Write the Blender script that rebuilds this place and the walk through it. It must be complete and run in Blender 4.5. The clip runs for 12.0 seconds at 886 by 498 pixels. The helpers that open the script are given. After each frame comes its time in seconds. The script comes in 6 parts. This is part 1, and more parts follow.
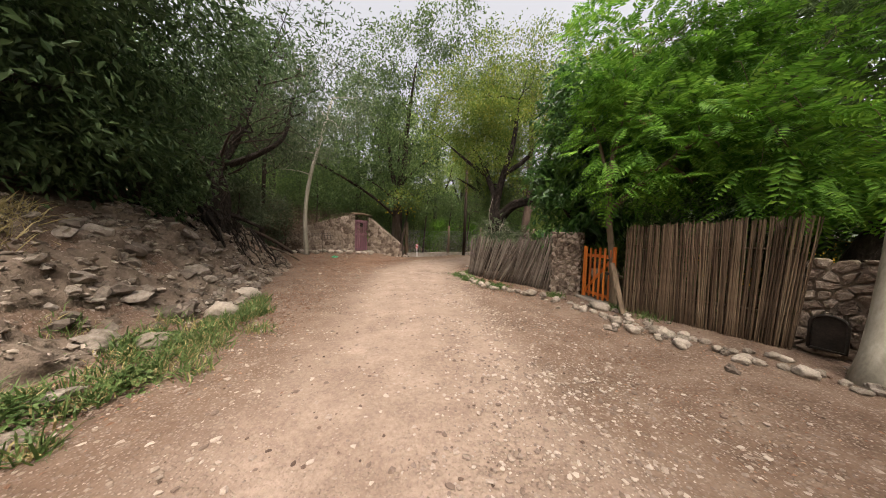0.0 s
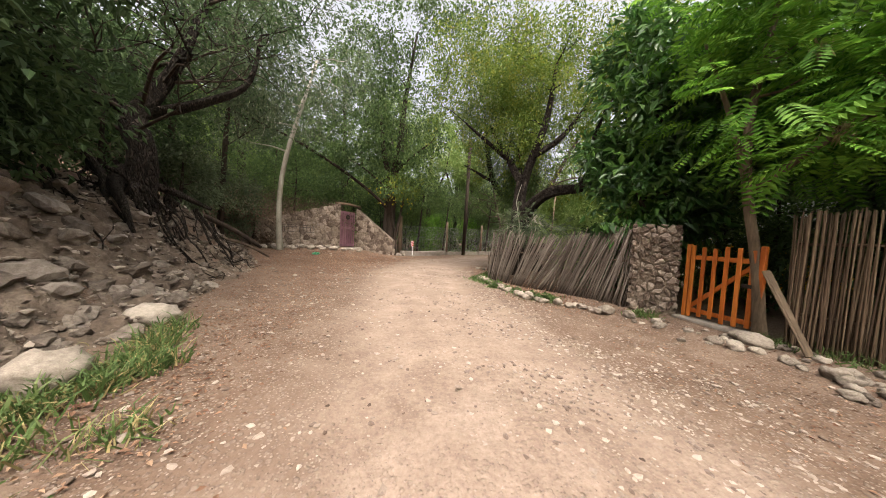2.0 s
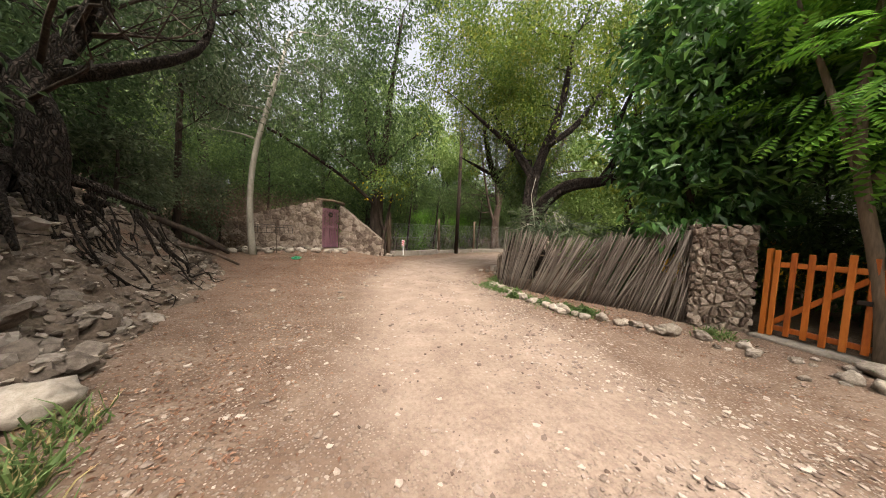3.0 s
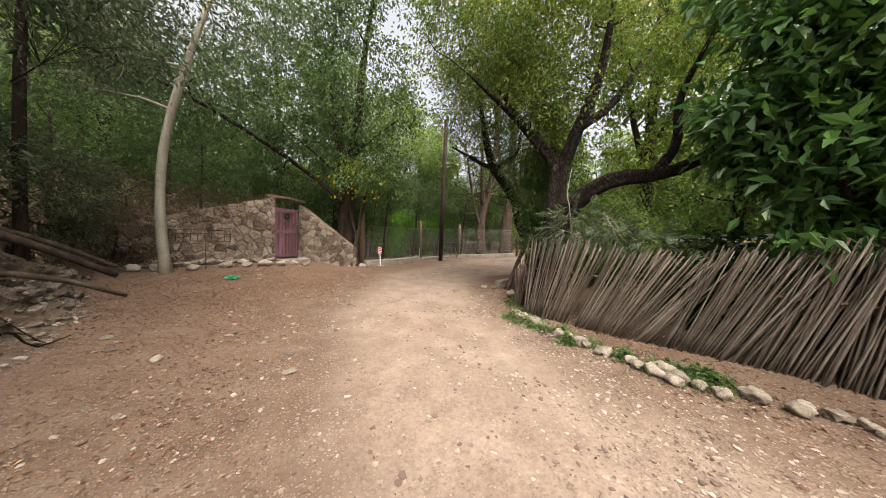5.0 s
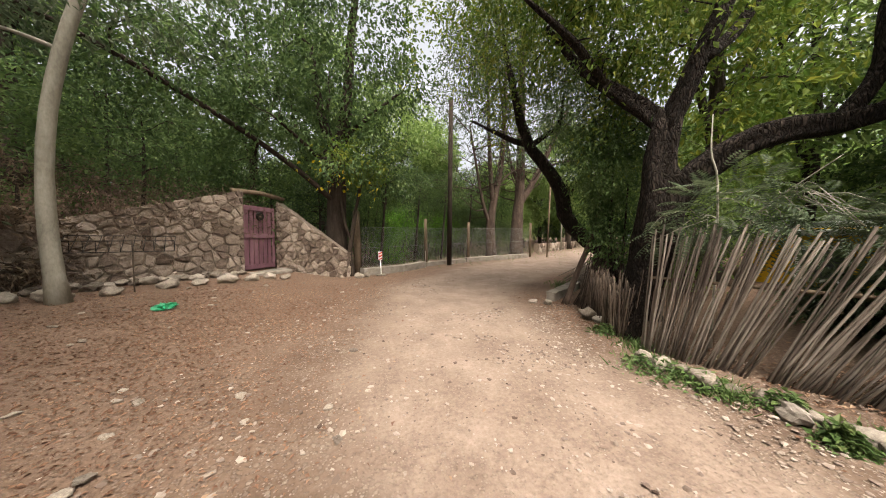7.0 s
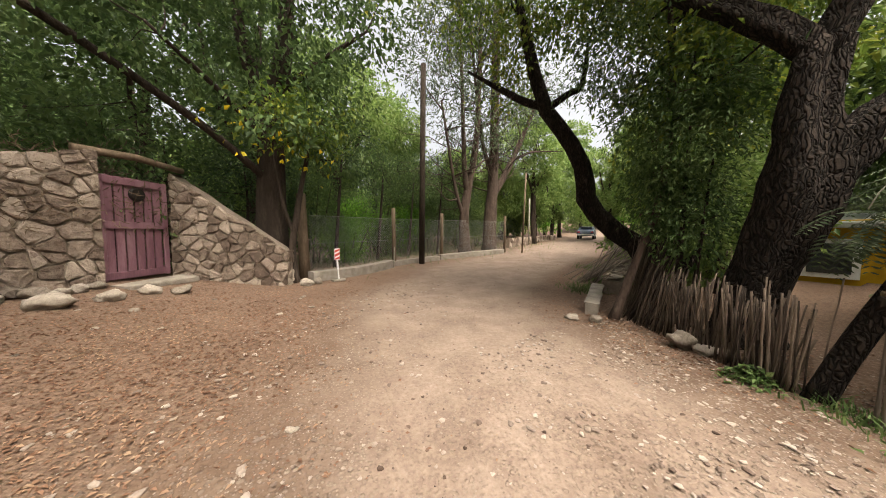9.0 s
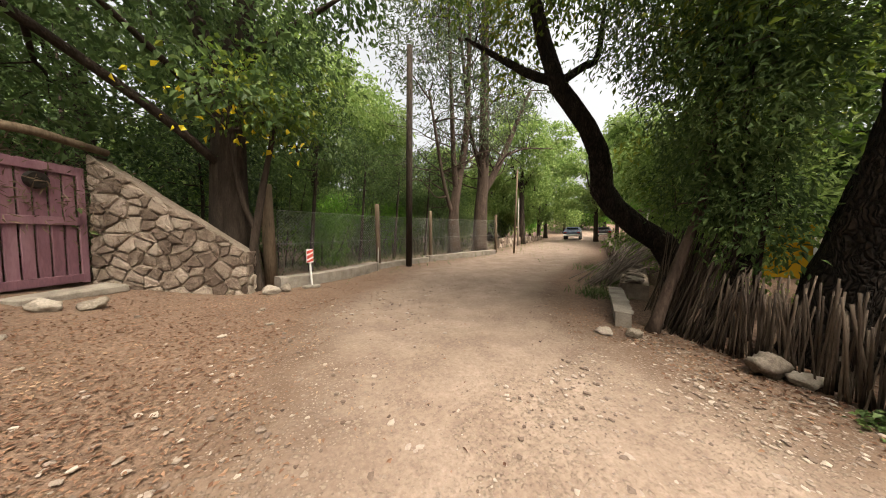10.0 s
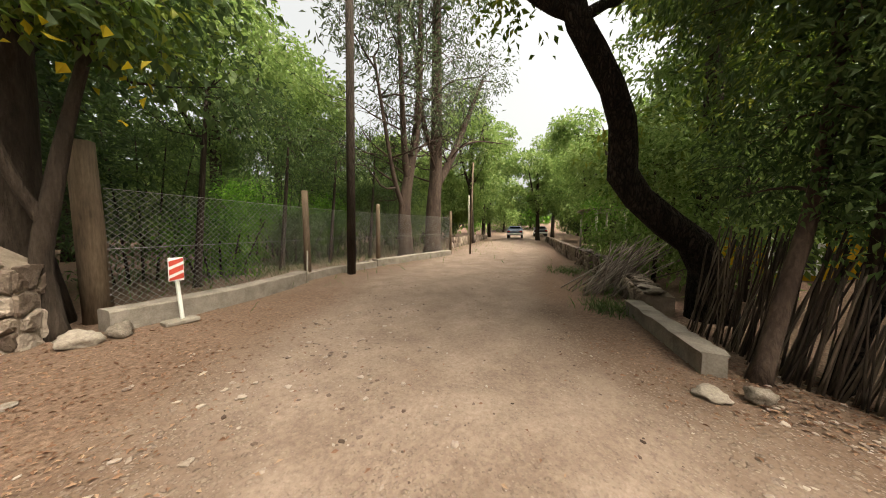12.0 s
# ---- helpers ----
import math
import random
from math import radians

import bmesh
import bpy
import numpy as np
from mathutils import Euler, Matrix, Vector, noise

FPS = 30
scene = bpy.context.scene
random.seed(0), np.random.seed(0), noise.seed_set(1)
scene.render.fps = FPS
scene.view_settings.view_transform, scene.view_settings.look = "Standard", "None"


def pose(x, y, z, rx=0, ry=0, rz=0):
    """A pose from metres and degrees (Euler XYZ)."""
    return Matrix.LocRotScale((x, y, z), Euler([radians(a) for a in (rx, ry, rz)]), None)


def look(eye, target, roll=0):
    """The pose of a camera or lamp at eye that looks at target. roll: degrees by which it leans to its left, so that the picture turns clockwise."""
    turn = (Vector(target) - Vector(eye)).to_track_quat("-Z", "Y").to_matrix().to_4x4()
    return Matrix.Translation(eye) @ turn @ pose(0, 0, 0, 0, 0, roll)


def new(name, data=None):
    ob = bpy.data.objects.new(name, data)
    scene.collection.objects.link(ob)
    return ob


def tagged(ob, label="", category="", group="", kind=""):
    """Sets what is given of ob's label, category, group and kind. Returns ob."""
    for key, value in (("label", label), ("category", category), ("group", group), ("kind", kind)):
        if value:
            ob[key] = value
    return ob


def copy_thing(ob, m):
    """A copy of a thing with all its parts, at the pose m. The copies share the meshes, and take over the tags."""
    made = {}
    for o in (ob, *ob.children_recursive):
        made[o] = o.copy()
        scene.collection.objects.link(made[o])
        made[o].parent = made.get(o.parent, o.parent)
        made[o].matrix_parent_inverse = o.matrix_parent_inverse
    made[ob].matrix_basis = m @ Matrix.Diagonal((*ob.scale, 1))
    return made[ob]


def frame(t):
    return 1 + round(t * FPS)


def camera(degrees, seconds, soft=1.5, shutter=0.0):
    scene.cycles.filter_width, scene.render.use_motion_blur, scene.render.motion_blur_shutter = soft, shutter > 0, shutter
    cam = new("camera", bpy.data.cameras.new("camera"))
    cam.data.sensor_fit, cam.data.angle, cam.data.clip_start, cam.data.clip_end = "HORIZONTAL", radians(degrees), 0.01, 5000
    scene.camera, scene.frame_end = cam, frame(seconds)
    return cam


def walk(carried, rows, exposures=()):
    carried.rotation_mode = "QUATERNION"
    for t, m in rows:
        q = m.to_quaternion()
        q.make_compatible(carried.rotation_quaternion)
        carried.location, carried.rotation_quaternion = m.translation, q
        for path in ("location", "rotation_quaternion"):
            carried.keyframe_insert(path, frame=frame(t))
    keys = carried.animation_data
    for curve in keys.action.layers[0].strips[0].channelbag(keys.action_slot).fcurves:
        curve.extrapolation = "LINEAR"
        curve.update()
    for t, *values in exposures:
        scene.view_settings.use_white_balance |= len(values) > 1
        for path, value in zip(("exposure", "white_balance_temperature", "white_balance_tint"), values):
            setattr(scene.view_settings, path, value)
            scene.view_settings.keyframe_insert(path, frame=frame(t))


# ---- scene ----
cam = camera(118.9, 12.0, soft=1.0)
PATH = [
    (0, (0.892, 0.795, 1.415), (0.801, 2.79, 1.321), 1.8),
    (0.5, (0.683, 1.34, 1.359), (0.61, 3.336, 1.255), 2.0),
    (1, (0.471, 1.861, 1.3), (0.41, 3.858, 1.194), 2.3),
    (1.5, (0.23, 2.388, 1.265), (0.201, 4.384, 1.155), 2.7),
    (2, (-0.141, 2.892, 1.185), (-0.103, 4.889, 1.097), 3.3),
    (2.5, (-0.425, 3.436, 1.289), (-0.317, 5.43, 1.18), 2.3),
    (3, (-0.777, 3.963, 1.329), (-0.595, 5.951, 1.208), 2.4),
    (3.2, (-0.876, 4.188, 1.359), (-0.672, 6.174, 1.24), 2.7),
    (4.8, (-1.193, 5.915, 1.494), (-0.789, 7.87, 1.376), 2.3),
    (5, (-1.239, 6.153, 1.49), (-0.836, 8.11, 1.385), 2.1),
    (5.5, (-1.367, 6.722, 1.472), (-0.959, 8.678, 1.378), 1.7),
    (6, (-1.444, 7.29, 1.469), (-1.029, 9.244, 1.385), 1.3),
    (6.5, (-1.552, 7.846, 1.4), (-1.125, 9.798, 1.324), 0.7),
    (7, (-1.726, 8.417, 1.383), (-1.241, 10.355, 1.295), 0.3),
    (7.2, (-1.715, 8.645, 1.362), (-1.223, 10.581, 1.261), -0.2),
    (8.8, (-1.931, 10.369, 1.316), (-1.138, 12.201, 1.196), 0.4),
    (9, (-1.91, 10.572, 1.29), (-1.091, 12.392, 1.17), 0.4),
    (9.5, (-1.869, 11.045, 1.22), (-1.0, 12.843, 1.11), 0.3),
    (10, (-1.694, 11.466, 1.193), (-0.77, 13.236, 1.087), 0.2),
    (10.5, (-1.538, 11.885, 1.173), (-0.552, 13.621, 1.057), -0.0),
    (11, (-1.403, 12.322, 1.17), (-0.323, 14.0, 1.039), 0.3),
    (11.5, (-1.28, 12.764, 1.187), (-0.093, 14.368, 1.059), 0.1),
    (12, (-1.195, 13.203, 1.19), (0.102, 14.722, 1.076), 0.3),
]
EXPOSURES = [(0, 1.48, 7100, 12), (2, 1.74, 6950, 10), (5, 1.66, 6950, 9), (9, 1.67, 7150, 8), (12, 1.66, 7450, 5)]
walk(cam, [(t, look(eye, target, roll)) for t, eye, target, roll in PATH], EXPOSURES)

# ---- world and light: bright overcast sky, soft high sun ----
SUN_ELEV, SUN_AZ = 62.0, 172.0
world = bpy.data.worlds.new("sky")
scene.world = world
world.use_nodes = True
wn = world.node_tree.nodes
sky = wn.new("ShaderNodeTexSky")
sky.sky_type, sky.sun_disc = "NISHITA", False
sky.sun_elevation, sky.sun_rotation = radians(SUN_ELEV), radians(SUN_AZ)
sky.dust_density, sky.air_density, sky.ozone_density = 10.0, 1.0, 1.0
wn["Background"].inputs[1].default_value = 0.14
grey = wn.new("ShaderNodeHueSaturation")  # cloud cover takes the blue out of the sky
grey.inputs["Saturation"].default_value = 0.35
world.node_tree.links.new(sky.outputs[0], grey.inputs["Color"])
world.node_tree.links.new(grey.outputs[0], wn["Background"].inputs[0])
sun_data = bpy.data.lights.new("sun", "SUN")
sun_data.energy, sun_data.angle, sun_data.color = 0.9, radians(35), (1.0, 0.95, 0.86)
sun = new("sun", sun_data)
az, el = radians(SUN_AZ), radians(SUN_ELEV)
sun.matrix_world = look((20 * math.sin(az) * math.cos(el), 20 * math.cos(az) * math.cos(el), 20 * math.sin(el)), (0, 0, 0))

# ---- materials ----


def ramp_of(n, stops):
    r = n.new("ShaderNodeValToRGB")
    e = r.color_ramp.elements
    while len(e) < len(stops):
        e.new(0.5)
    for k, (p, c) in zip(e, stops):
        k.position, k.color = p, (*c, 1)
    return r


def surface(name, colours, scale=6.0, rough=0.8, bump=0.3, fine=60.0, metal=0.0, per=None, stretch=(1, 1, 1), coord="Object", spread=0.35, bump_dist=0.01):
    """Noise at two scales between the colours, bump, and a shift per object or per island."""
    m = bpy.data.materials.new(name)
    m.use_nodes = True
    n, l = m.node_tree.nodes, m.node_tree.links
    b = n["Principled BSDF"]
    tc = n.new("ShaderNodeTexCoord")
    mp = n.new("ShaderNodeMapping")
    mp.inputs["Scale"].default_value = stretch
    l.new(tc.outputs[coord], mp.inputs[0])
    big, small = n.new("ShaderNodeTexNoise"), n.new("ShaderNodeTexNoise")
    for t, s, d in ((big, scale, 5.0), (small, fine, 4.0)):
        t.inputs["Scale"].default_value, t.inputs["Detail"].default_value = s, d
        t.inputs["Roughness"].default_value = 0.62
        l.new(mp.outputs[0], t.inputs["Vector"])
    mix = n.new("ShaderNodeMath")
    mix.operation = "MULTIPLY_ADD"
    l.new(small.outputs[0], mix.inputs[0])
    mix.inputs[1].default_value = 0.5
    half = n.new("ShaderNodeMath")
    half.operation = "MULTIPLY_ADD"
    l.new(big.outputs[0], half.inputs[0])
    half.inputs[1].default_value, half.inputs[2].default_value = 0.9, -0.2
    l.new(half.outputs[0], mix.inputs[2])
    value = mix.outputs[0]
    if per:
        src = n.new("ShaderNodeObjectInfo" if per == "object" else "ShaderNodeNewGeometry")
        add = n.new("ShaderNodeMath")
        add.operation = "MULTIPLY_ADD"
        l.new(src.outputs["Random" if per == "object" else "Random Per Island"], add.inputs[0])
        add.inputs[1].default_value = spread
        shift = n.new("ShaderNodeMath")
        shift.operation = "SUBTRACT"
        l.new(value, shift.inputs[0])
        shift.inputs[1].default_value = spread / 2
        l.new(shift.outputs[0], add.inputs[2])
        value = add.outputs[0]
    k = len(colours)
    r = ramp_of(n, [(0.22 + 0.56 * i / max(1, k - 1), tuple(0.8 * v for v in c)) for i, c in enumerate(colours)])
    l.new(value, r.inputs[0])
    l.new(r.outputs[0], b.inputs["Base Color"])
    b.inputs["Roughness"].default_value, b.inputs["Metallic"].default_value = rough, metal
    if rough >= 0.7:
        b.inputs["Specular IOR Level"].default_value = 0.2
    bp = n.new("ShaderNodeBump")
    bp.inputs["Strength"].default_value, bp.inputs["Distance"].default_value = bump, bump_dist
    l.new(mix.outputs[0], bp.inputs["Height"])
    l.new(bp.outputs[0], b.inputs["Normal"])
    return m


def leaf_material(name, colours, through_light=0.35, rough=0.5):
    """Leaf colours that vary from leaf to leaf and over the crown; thin leaves let light through."""
    m = bpy.data.materials.new(name)
    m.use_nodes = True
    n, l = m.node_tree.nodes, m.node_tree.links
    b, out = n["Principled BSDF"], n["Material Output"]
    geo, tc, ns = n.new("ShaderNodeNewGeometry"), n.new("ShaderNodeTexCoord"), n.new("ShaderNodeTexNoise")
    ns.inputs["Scale"].default_value = 0.9
    l.new(tc.outputs["Object"], ns.inputs["Vector"])
    a = n.new("ShaderNodeMath")
    a.operation = "MULTIPLY_ADD"
    l.new(geo.outputs["Random Per Island"], a.inputs[0])
    a.inputs[1].default_value = 0.55
    s = n.new("ShaderNodeMath")
    s.operation = "MULTIPLY_ADD"
    l.new(ns.outputs[0], s.inputs[0])
    s.inputs[1].default_value, s.inputs[2].default_value = 1.1, -0.3
    l.new(s.outputs[0], a.inputs[2])
    r = ramp_of(n, [(i / max(1, len(colours) - 1), tuple(0.88 * v for v in c)) for i, c in enumerate(colours)])
    l.new(a.outputs[0], r.inputs[0])
    l.new(r.outputs[0], b.inputs["Base Color"])
    b.inputs["Roughness"].default_value = rough
    b.inputs["Specular IOR Level"].default_value = 0.2 if rough >= 0.5 else 0.45
    tr, mx = n.new("ShaderNodeBsdfTranslucent"), n.new("ShaderNodeMixShader")
    l.new(r.outputs[0], tr.inputs[0])
    mx.inputs[0].default_value = through_light
    l.new(b.outputs[0], mx.inputs[1])
    l.new(tr.outputs[0], mx.inputs[2])
    l.new(mx.outputs[0], out.inputs[0])
    return m


def ground_material():
    """Dirt: pale dust on the wheel track, stony clay beside it, dark leaf mould off the road; roadside shade by the
    bend is painted in the mould's colour.
    """
    m = surface("dirt", [(0.075, 0.045, 0.031), (0.145, 0.095, 0.068), (0.23, 0.168, 0.128)], 2.2, 0.95, 0.7, 34.0, bump_dist=0.02)
    n, l = m.node_tree.nodes, m.node_tree.links
    b = n["Principled BSDF"]
    base = b.inputs["Base Color"].links[0].from_socket
    track, mould_shade = n.new("ShaderNodeAttribute"), n.new("ShaderNodeAttribute")
    track.attribute_name, mould_shade.attribute_name = "track", "mould_shade"
    tc = n.new("ShaderNodeTexCoord")

    def noise_of(scale, detail, rough=0.6):
        x = n.new("ShaderNodeTexNoise")
        x.inputs["Scale"].default_value, x.inputs["Detail"].default_value, x.inputs["Roughness"].default_value = scale, detail, rough
        l.new(tc.outputs["Object"], x.inputs["Vector"])
        return x.outputs[0]

    def mixed(fac, a, c):
        x = n.new("ShaderNodeMix")
        x.data_type = "RGBA"
        l.new(fac, x.inputs[0])
        l.new(a, x.inputs[6])
        l.new(c, x.inputs[7])
        return x.outputs[2]

    def times(a, c, plus=0.0):
        x = n.new("ShaderNodeMath")
        x.operation, x.use_clamp = "MULTIPLY_ADD", True
        l.new(a, x.inputs[0])
        if isinstance(c, float):
            x.inputs[1].default_value = c
        else:
            l.new(c, x.inputs[1])
        x.inputs[2].default_value = plus
        return x.outputs[0]

    def pebbles(scale, low, high, cut):
        """Stones seated in the dirt: colour by cell, and a mask of their bodies."""
        v = n.new("ShaderNodeTexVoronoi")
        v.inputs["Scale"].default_value = scale
        l.new(tc.outputs["Object"], v.inputs["Vector"])
        r = ramp_of(n, [(0.0, low), (1.0, high)])
        l.new(v.outputs["Color"], r.inputs[0])
        return r.outputs[0], times(v.outputs["Distance"], -9.0, cut)

    mid, fine = noise_of(4.0, 8.0, 0.7), noise_of(26.0, 6.0, 0.7)
    c1, m1 = pebbles(21.0, (0.1, 0.066, 0.05), (0.3, 0.242, 0.2), 3.2)
    c2, m2 = pebbles(48.0, (0.075, 0.047, 0.035), (0.33, 0.265, 0.222), 3.4)
    c = mixed(times(m2, times(mid, 2.4, -0.45)), base, c2)
    c = mixed(times(m1, times(mid, 3.0, -0.95)), c, c1)
    dust = ramp_of(n, [(0.25, (0.13, 0.09, 0.069)), (0.5, (0.2, 0.146, 0.116)), (0.75, (0.285, 0.22, 0.18))])
    mottle = n.new("ShaderNodeMath")
    mottle.operation = "MULTIPLY_ADD"
    l.new(noise_of(1.7, 5.0, 0.65), mottle.inputs[0])
    mottle.inputs[1].default_value = 0.75
    l.new(times(fine, 0.75, -0.2), mottle.inputs[2])
    l.new(mottle.outputs[0], dust.inputs[0])
    wear = times(track.outputs["Fac"], times(mid, -1.6, 1.75))
    c = mixed(wear, c, mixed(times(m2, times(mid, 2.2, -0.75)), dust.outputs[0], c2))
    dark = ramp_of(n, [(0.3, (0.06, 0.038, 0.027)), (0.5, (0.135, 0.085, 0.06)), (0.7, (0.23, 0.155, 0.112))])
    l.new(fine, dark.inputs[0])
    c = mixed(times(mould_shade.outputs["Fac"], times(mid, 1.5, 0.1)), c, dark.outputs[0])
    l.new(c, b.inputs["Base Color"])
    first = b.inputs["Normal"].links[0].from_socket
    lumps = n.new("ShaderNodeMath")
    lumps.operation = "ADD"
    l.new(times(m1, times(mid, 3.0, -0.95)), lumps.inputs[0])
    l.new(times(m2, 0.5), lumps.inputs[1])
    bp = n.new("ShaderNodeBump")
    bp.inputs["Strength"].default_value, bp.inputs["Distance"].default_value = 0.8, 0.012
    l.new(lumps.outputs[0], bp.inputs["Height"])
    l.new(first, bp.inputs["Normal"])
    l.new(bp.outputs[0], b.inputs["Normal"])
    return m


M_GROUND = ground_material()
M_BANK = surface("stony_clay", [(0.055, 0.04, 0.03), (0.15, 0.113, 0.087), (0.29, 0.23, 0.182)], 3.0, 0.95, 0.9, 30.0, bump_dist=0.05)
M_ROCK = surface("field_stone", [(0.09, 0.07, 0.057), (0.19, 0.155, 0.128), (0.32, 0.275, 0.235)], 5.0, 0.85, 0.6, 45.0, per="object", spread=0.5, bump_dist=0.02)
M_PALE = surface("pale_stone", [(0.17, 0.138, 0.112), (0.31, 0.262, 0.218), (0.46, 0.4, 0.34)], 9.0, 0.85, 0.7, 50.0, per="object", spread=0.4)
M_GRAVEL = surface("gravel_stone", [(0.14, 0.1, 0.08), (0.27, 0.21, 0.175), (0.41, 0.345, 0.295)], 4.0, 0.85, 0.2, 60.0, per="island", spread=0.7)
M_CLOD = surface("dark_clod", [(0.05, 0.032, 0.024), (0.1, 0.066, 0.05), (0.16, 0.11, 0.085)], 5.0, 0.95, 0.3, 60.0, per="island", spread=0.5)
M_RUBBLE = surface("bank_rubble", [(0.1, 0.075, 0.06), (0.23, 0.185, 0.15), (0.4, 0.34, 0.285)], 4.0, 0.9, 0.3, 60.0, per="island", spread=0.6)
M_WALLSTONE = surface("wall_stone", [(0.115, 0.082, 0.064), (0.245, 0.188, 0.15), (0.41, 0.335, 0.275)], 9.0, 0.9, 1.0, 38.0, per="object", spread=0.6, bump_dist=0.035)
M_MORTAR = surface("earth_mortar", [(0.15, 0.115, 0.088), (0.26, 0.205, 0.162), (0.37, 0.3, 0.24)], 9.0, 0.95, 0.8, 70.0, bump_dist=0.02)
M_CONCRETE = surface("weathered_concrete", [(0.13, 0.108, 0.09), (0.26, 0.225, 0.19), (0.38, 0.34, 0.295)], 4.0, 0.85, 0.5, 55.0)
M_CANE = surface("dry_cane", [(0.06, 0.038, 0.025), (0.15, 0.1, 0.066), (0.27, 0.195, 0.13)], 5.0, 0.7, 0.35, 40.0, per="object", spread=0.5, stretch=(1, 1, 0.25))
M_GREYCANE = surface("weathered_cane", [(0.075, 0.058, 0.047), (0.18, 0.145, 0.12), (0.31, 0.265, 0.225)], 5.0, 0.75, 0.35, 40.0, per="object", spread=0.5, stretch=(1, 1, 0.25))
M_STICK = surface("old_stick", [(0.035, 0.025, 0.02), (0.1, 0.073, 0.055), (0.21, 0.16, 0.125)], 6.0, 0.85, 0.5, 45.0, per="object", spread=0.5, stretch=(1, 1, 0.25))


def furrowed_bark():
    """Old bark: long dark cracks between raised grey-brown plates."""
    m = surface("furrowed_bark", [(0.018, 0.013, 0.01), (0.045, 0.033, 0.026), (0.095, 0.073, 0.06)], 8.0, 0.95, 0.6, 45.0, stretch=(1, 1, 0.3), bump_dist=0.03)
    n, l = m.node_tree.nodes, m.node_tree.links
    b = n["Principled BSDF"]
    tc, mp, warp = n.new("ShaderNodeTexCoord"), n.new("ShaderNodeMapping"), n.new("ShaderNodeTexNoise")
    mp.inputs["Scale"].default_value = (1, 1, 0.16)
    warp.inputs["Scale"].default_value, warp.inputs["Detail"].default_value = 5.0, 3.0
    l.new(tc.outputs["Object"], warp.inputs["Vector"])
    off = n.new("ShaderNodeVectorMath")
    off.operation = "MULTIPLY_ADD"
    l.new(warp.outputs["Color"], off.inputs[0])
    off.inputs[1].default_value = (0.16, 0.16, 0.1)
    l.new(tc.outputs["Object"], off.inputs[2])
    l.new(off.outputs[0], mp.inputs[0])
    v = n.new("ShaderNodeTexVoronoi")
    v.feature = "DISTANCE_TO_EDGE"
    v.inputs["Scale"].default_value = 30.0
    l.new(mp.outputs[0], v.inputs["Vector"])
    r = ramp_of(n, [(0.0, (0.0, 0.0, 0.0)), (0.22, (1.0, 1.0, 1.0))])
    l.new(v.outputs["Distance"], r.inputs[0])
    mx = n.new("ShaderNodeMix")
    mx.data_type = "RGBA"
    l.new(r.outputs[0], mx.inputs[0])
    mx.inputs[6].default_value = (0.012, 0.008, 0.006, 1)
    l.new(b.inputs["Base Color"].links[0].from_socket, mx.inputs[7])
    l.new(mx.outputs[2], b.inputs["Base Color"])
    bp = n.new("ShaderNodeBump")
    bp.inputs["Strength"].default_value, bp.inputs["Distance"].default_value = 1.0, 0.05
    l.new(r.outputs[0], bp.inputs["Height"])
    l.new(b.inputs["Normal"].links[0].from_socket, bp.inputs["Normal"])
    l.new(bp.outputs[0], b.inputs["Normal"])
    return m


M_OLDBARK = furrowed_bark()
M_BARK = surface("dark_bark", [(0.018, 0.013, 0.01), (0.05, 0.036, 0.028), (0.1, 0.075, 0.058)], 7.0, 0.95, 1.0, 40.0, stretch=(1, 1, 0.22), bump_dist=0.06)
M_PALEBARK = surface("smooth_pale_bark", [(0.2, 0.18, 0.145), (0.37, 0.34, 0.28), (0.52, 0.49, 0.42)], 3.0, 0.75, 0.25, 35.0, stretch=(1, 1, 0.4))
M_REDBARK = surface("pine_bark", [(0.035, 0.024, 0.019), (0.09, 0.062, 0.049), (0.17, 0.122, 0.098)], 6.0, 0.95, 0.9, 40.0, stretch=(1, 1, 0.25), bump_dist=0.04)
M_POST = surface("old_post_wood", [(0.06, 0.043, 0.03), (0.16, 0.115, 0.078), (0.27, 0.2, 0.14)], 6.0, 0.85, 0.5, 50.0, stretch=(1, 1, 0.15))
M_ORANGE = surface("orange_varnish", [(0.3, 0.065, 0.008), (0.5, 0.125, 0.014), (0.62, 0.19, 0.03)], 5.0, 0.45, 0.3, 40.0, per="object", spread=0.35, stretch=(1, 1, 0.2))
M_PURPLE = surface("faded_purple_paint", [(0.12, 0.052, 0.07), (0.2, 0.09, 0.118), (0.28, 0.15, 0.18)], 5.0, 0.65, 0.4, 45.0, per="object", spread=0.3, stretch=(1, 1, 0.2))
M_IRON = surface("dark_iron", [(0.015, 0.014, 0.013), (0.04, 0.034, 0.03), (0.08, 0.06, 0.05)], 8.0, 0.55, 0.3, 60.0, metal=0.7)
M_WIRE = surface("galvanised_wire", [(0.25, 0.25, 0.24), (0.4, 0.4, 0.38), (0.5, 0.5, 0.48)], 8.0, 0.5, 0.1, 60.0, metal=0.6)
M_YELLOW = surface("yellow_wall_paint", [(0.48, 0.27, 0.015), (0.62, 0.37, 0.025), (0.72, 0.45, 0.05)], 2.0, 0.85, 0.3, 50.0)
M_WHITE = surface("white_paint", [(0.72, 0.72, 0.7), (0.9, 0.9, 0.87), (1.0, 1.0, 0.97)], 3.0, 0.6, 0.2, 50.0)
M_RED = surface("red_paint", [(0.5, 0.05, 0.03), (0.65, 0.08, 0.05), (0.72, 0.13, 0.09)], 5.0, 0.5, 0.1, 50.0)
M_GREENPLASTIC = surface("green_plastic", [(0.0, 0.16, 0.06), (0.01, 0.28, 0.12), (0.03, 0.36, 0.17)], 5.0, 0.35, 0.1, 50.0)
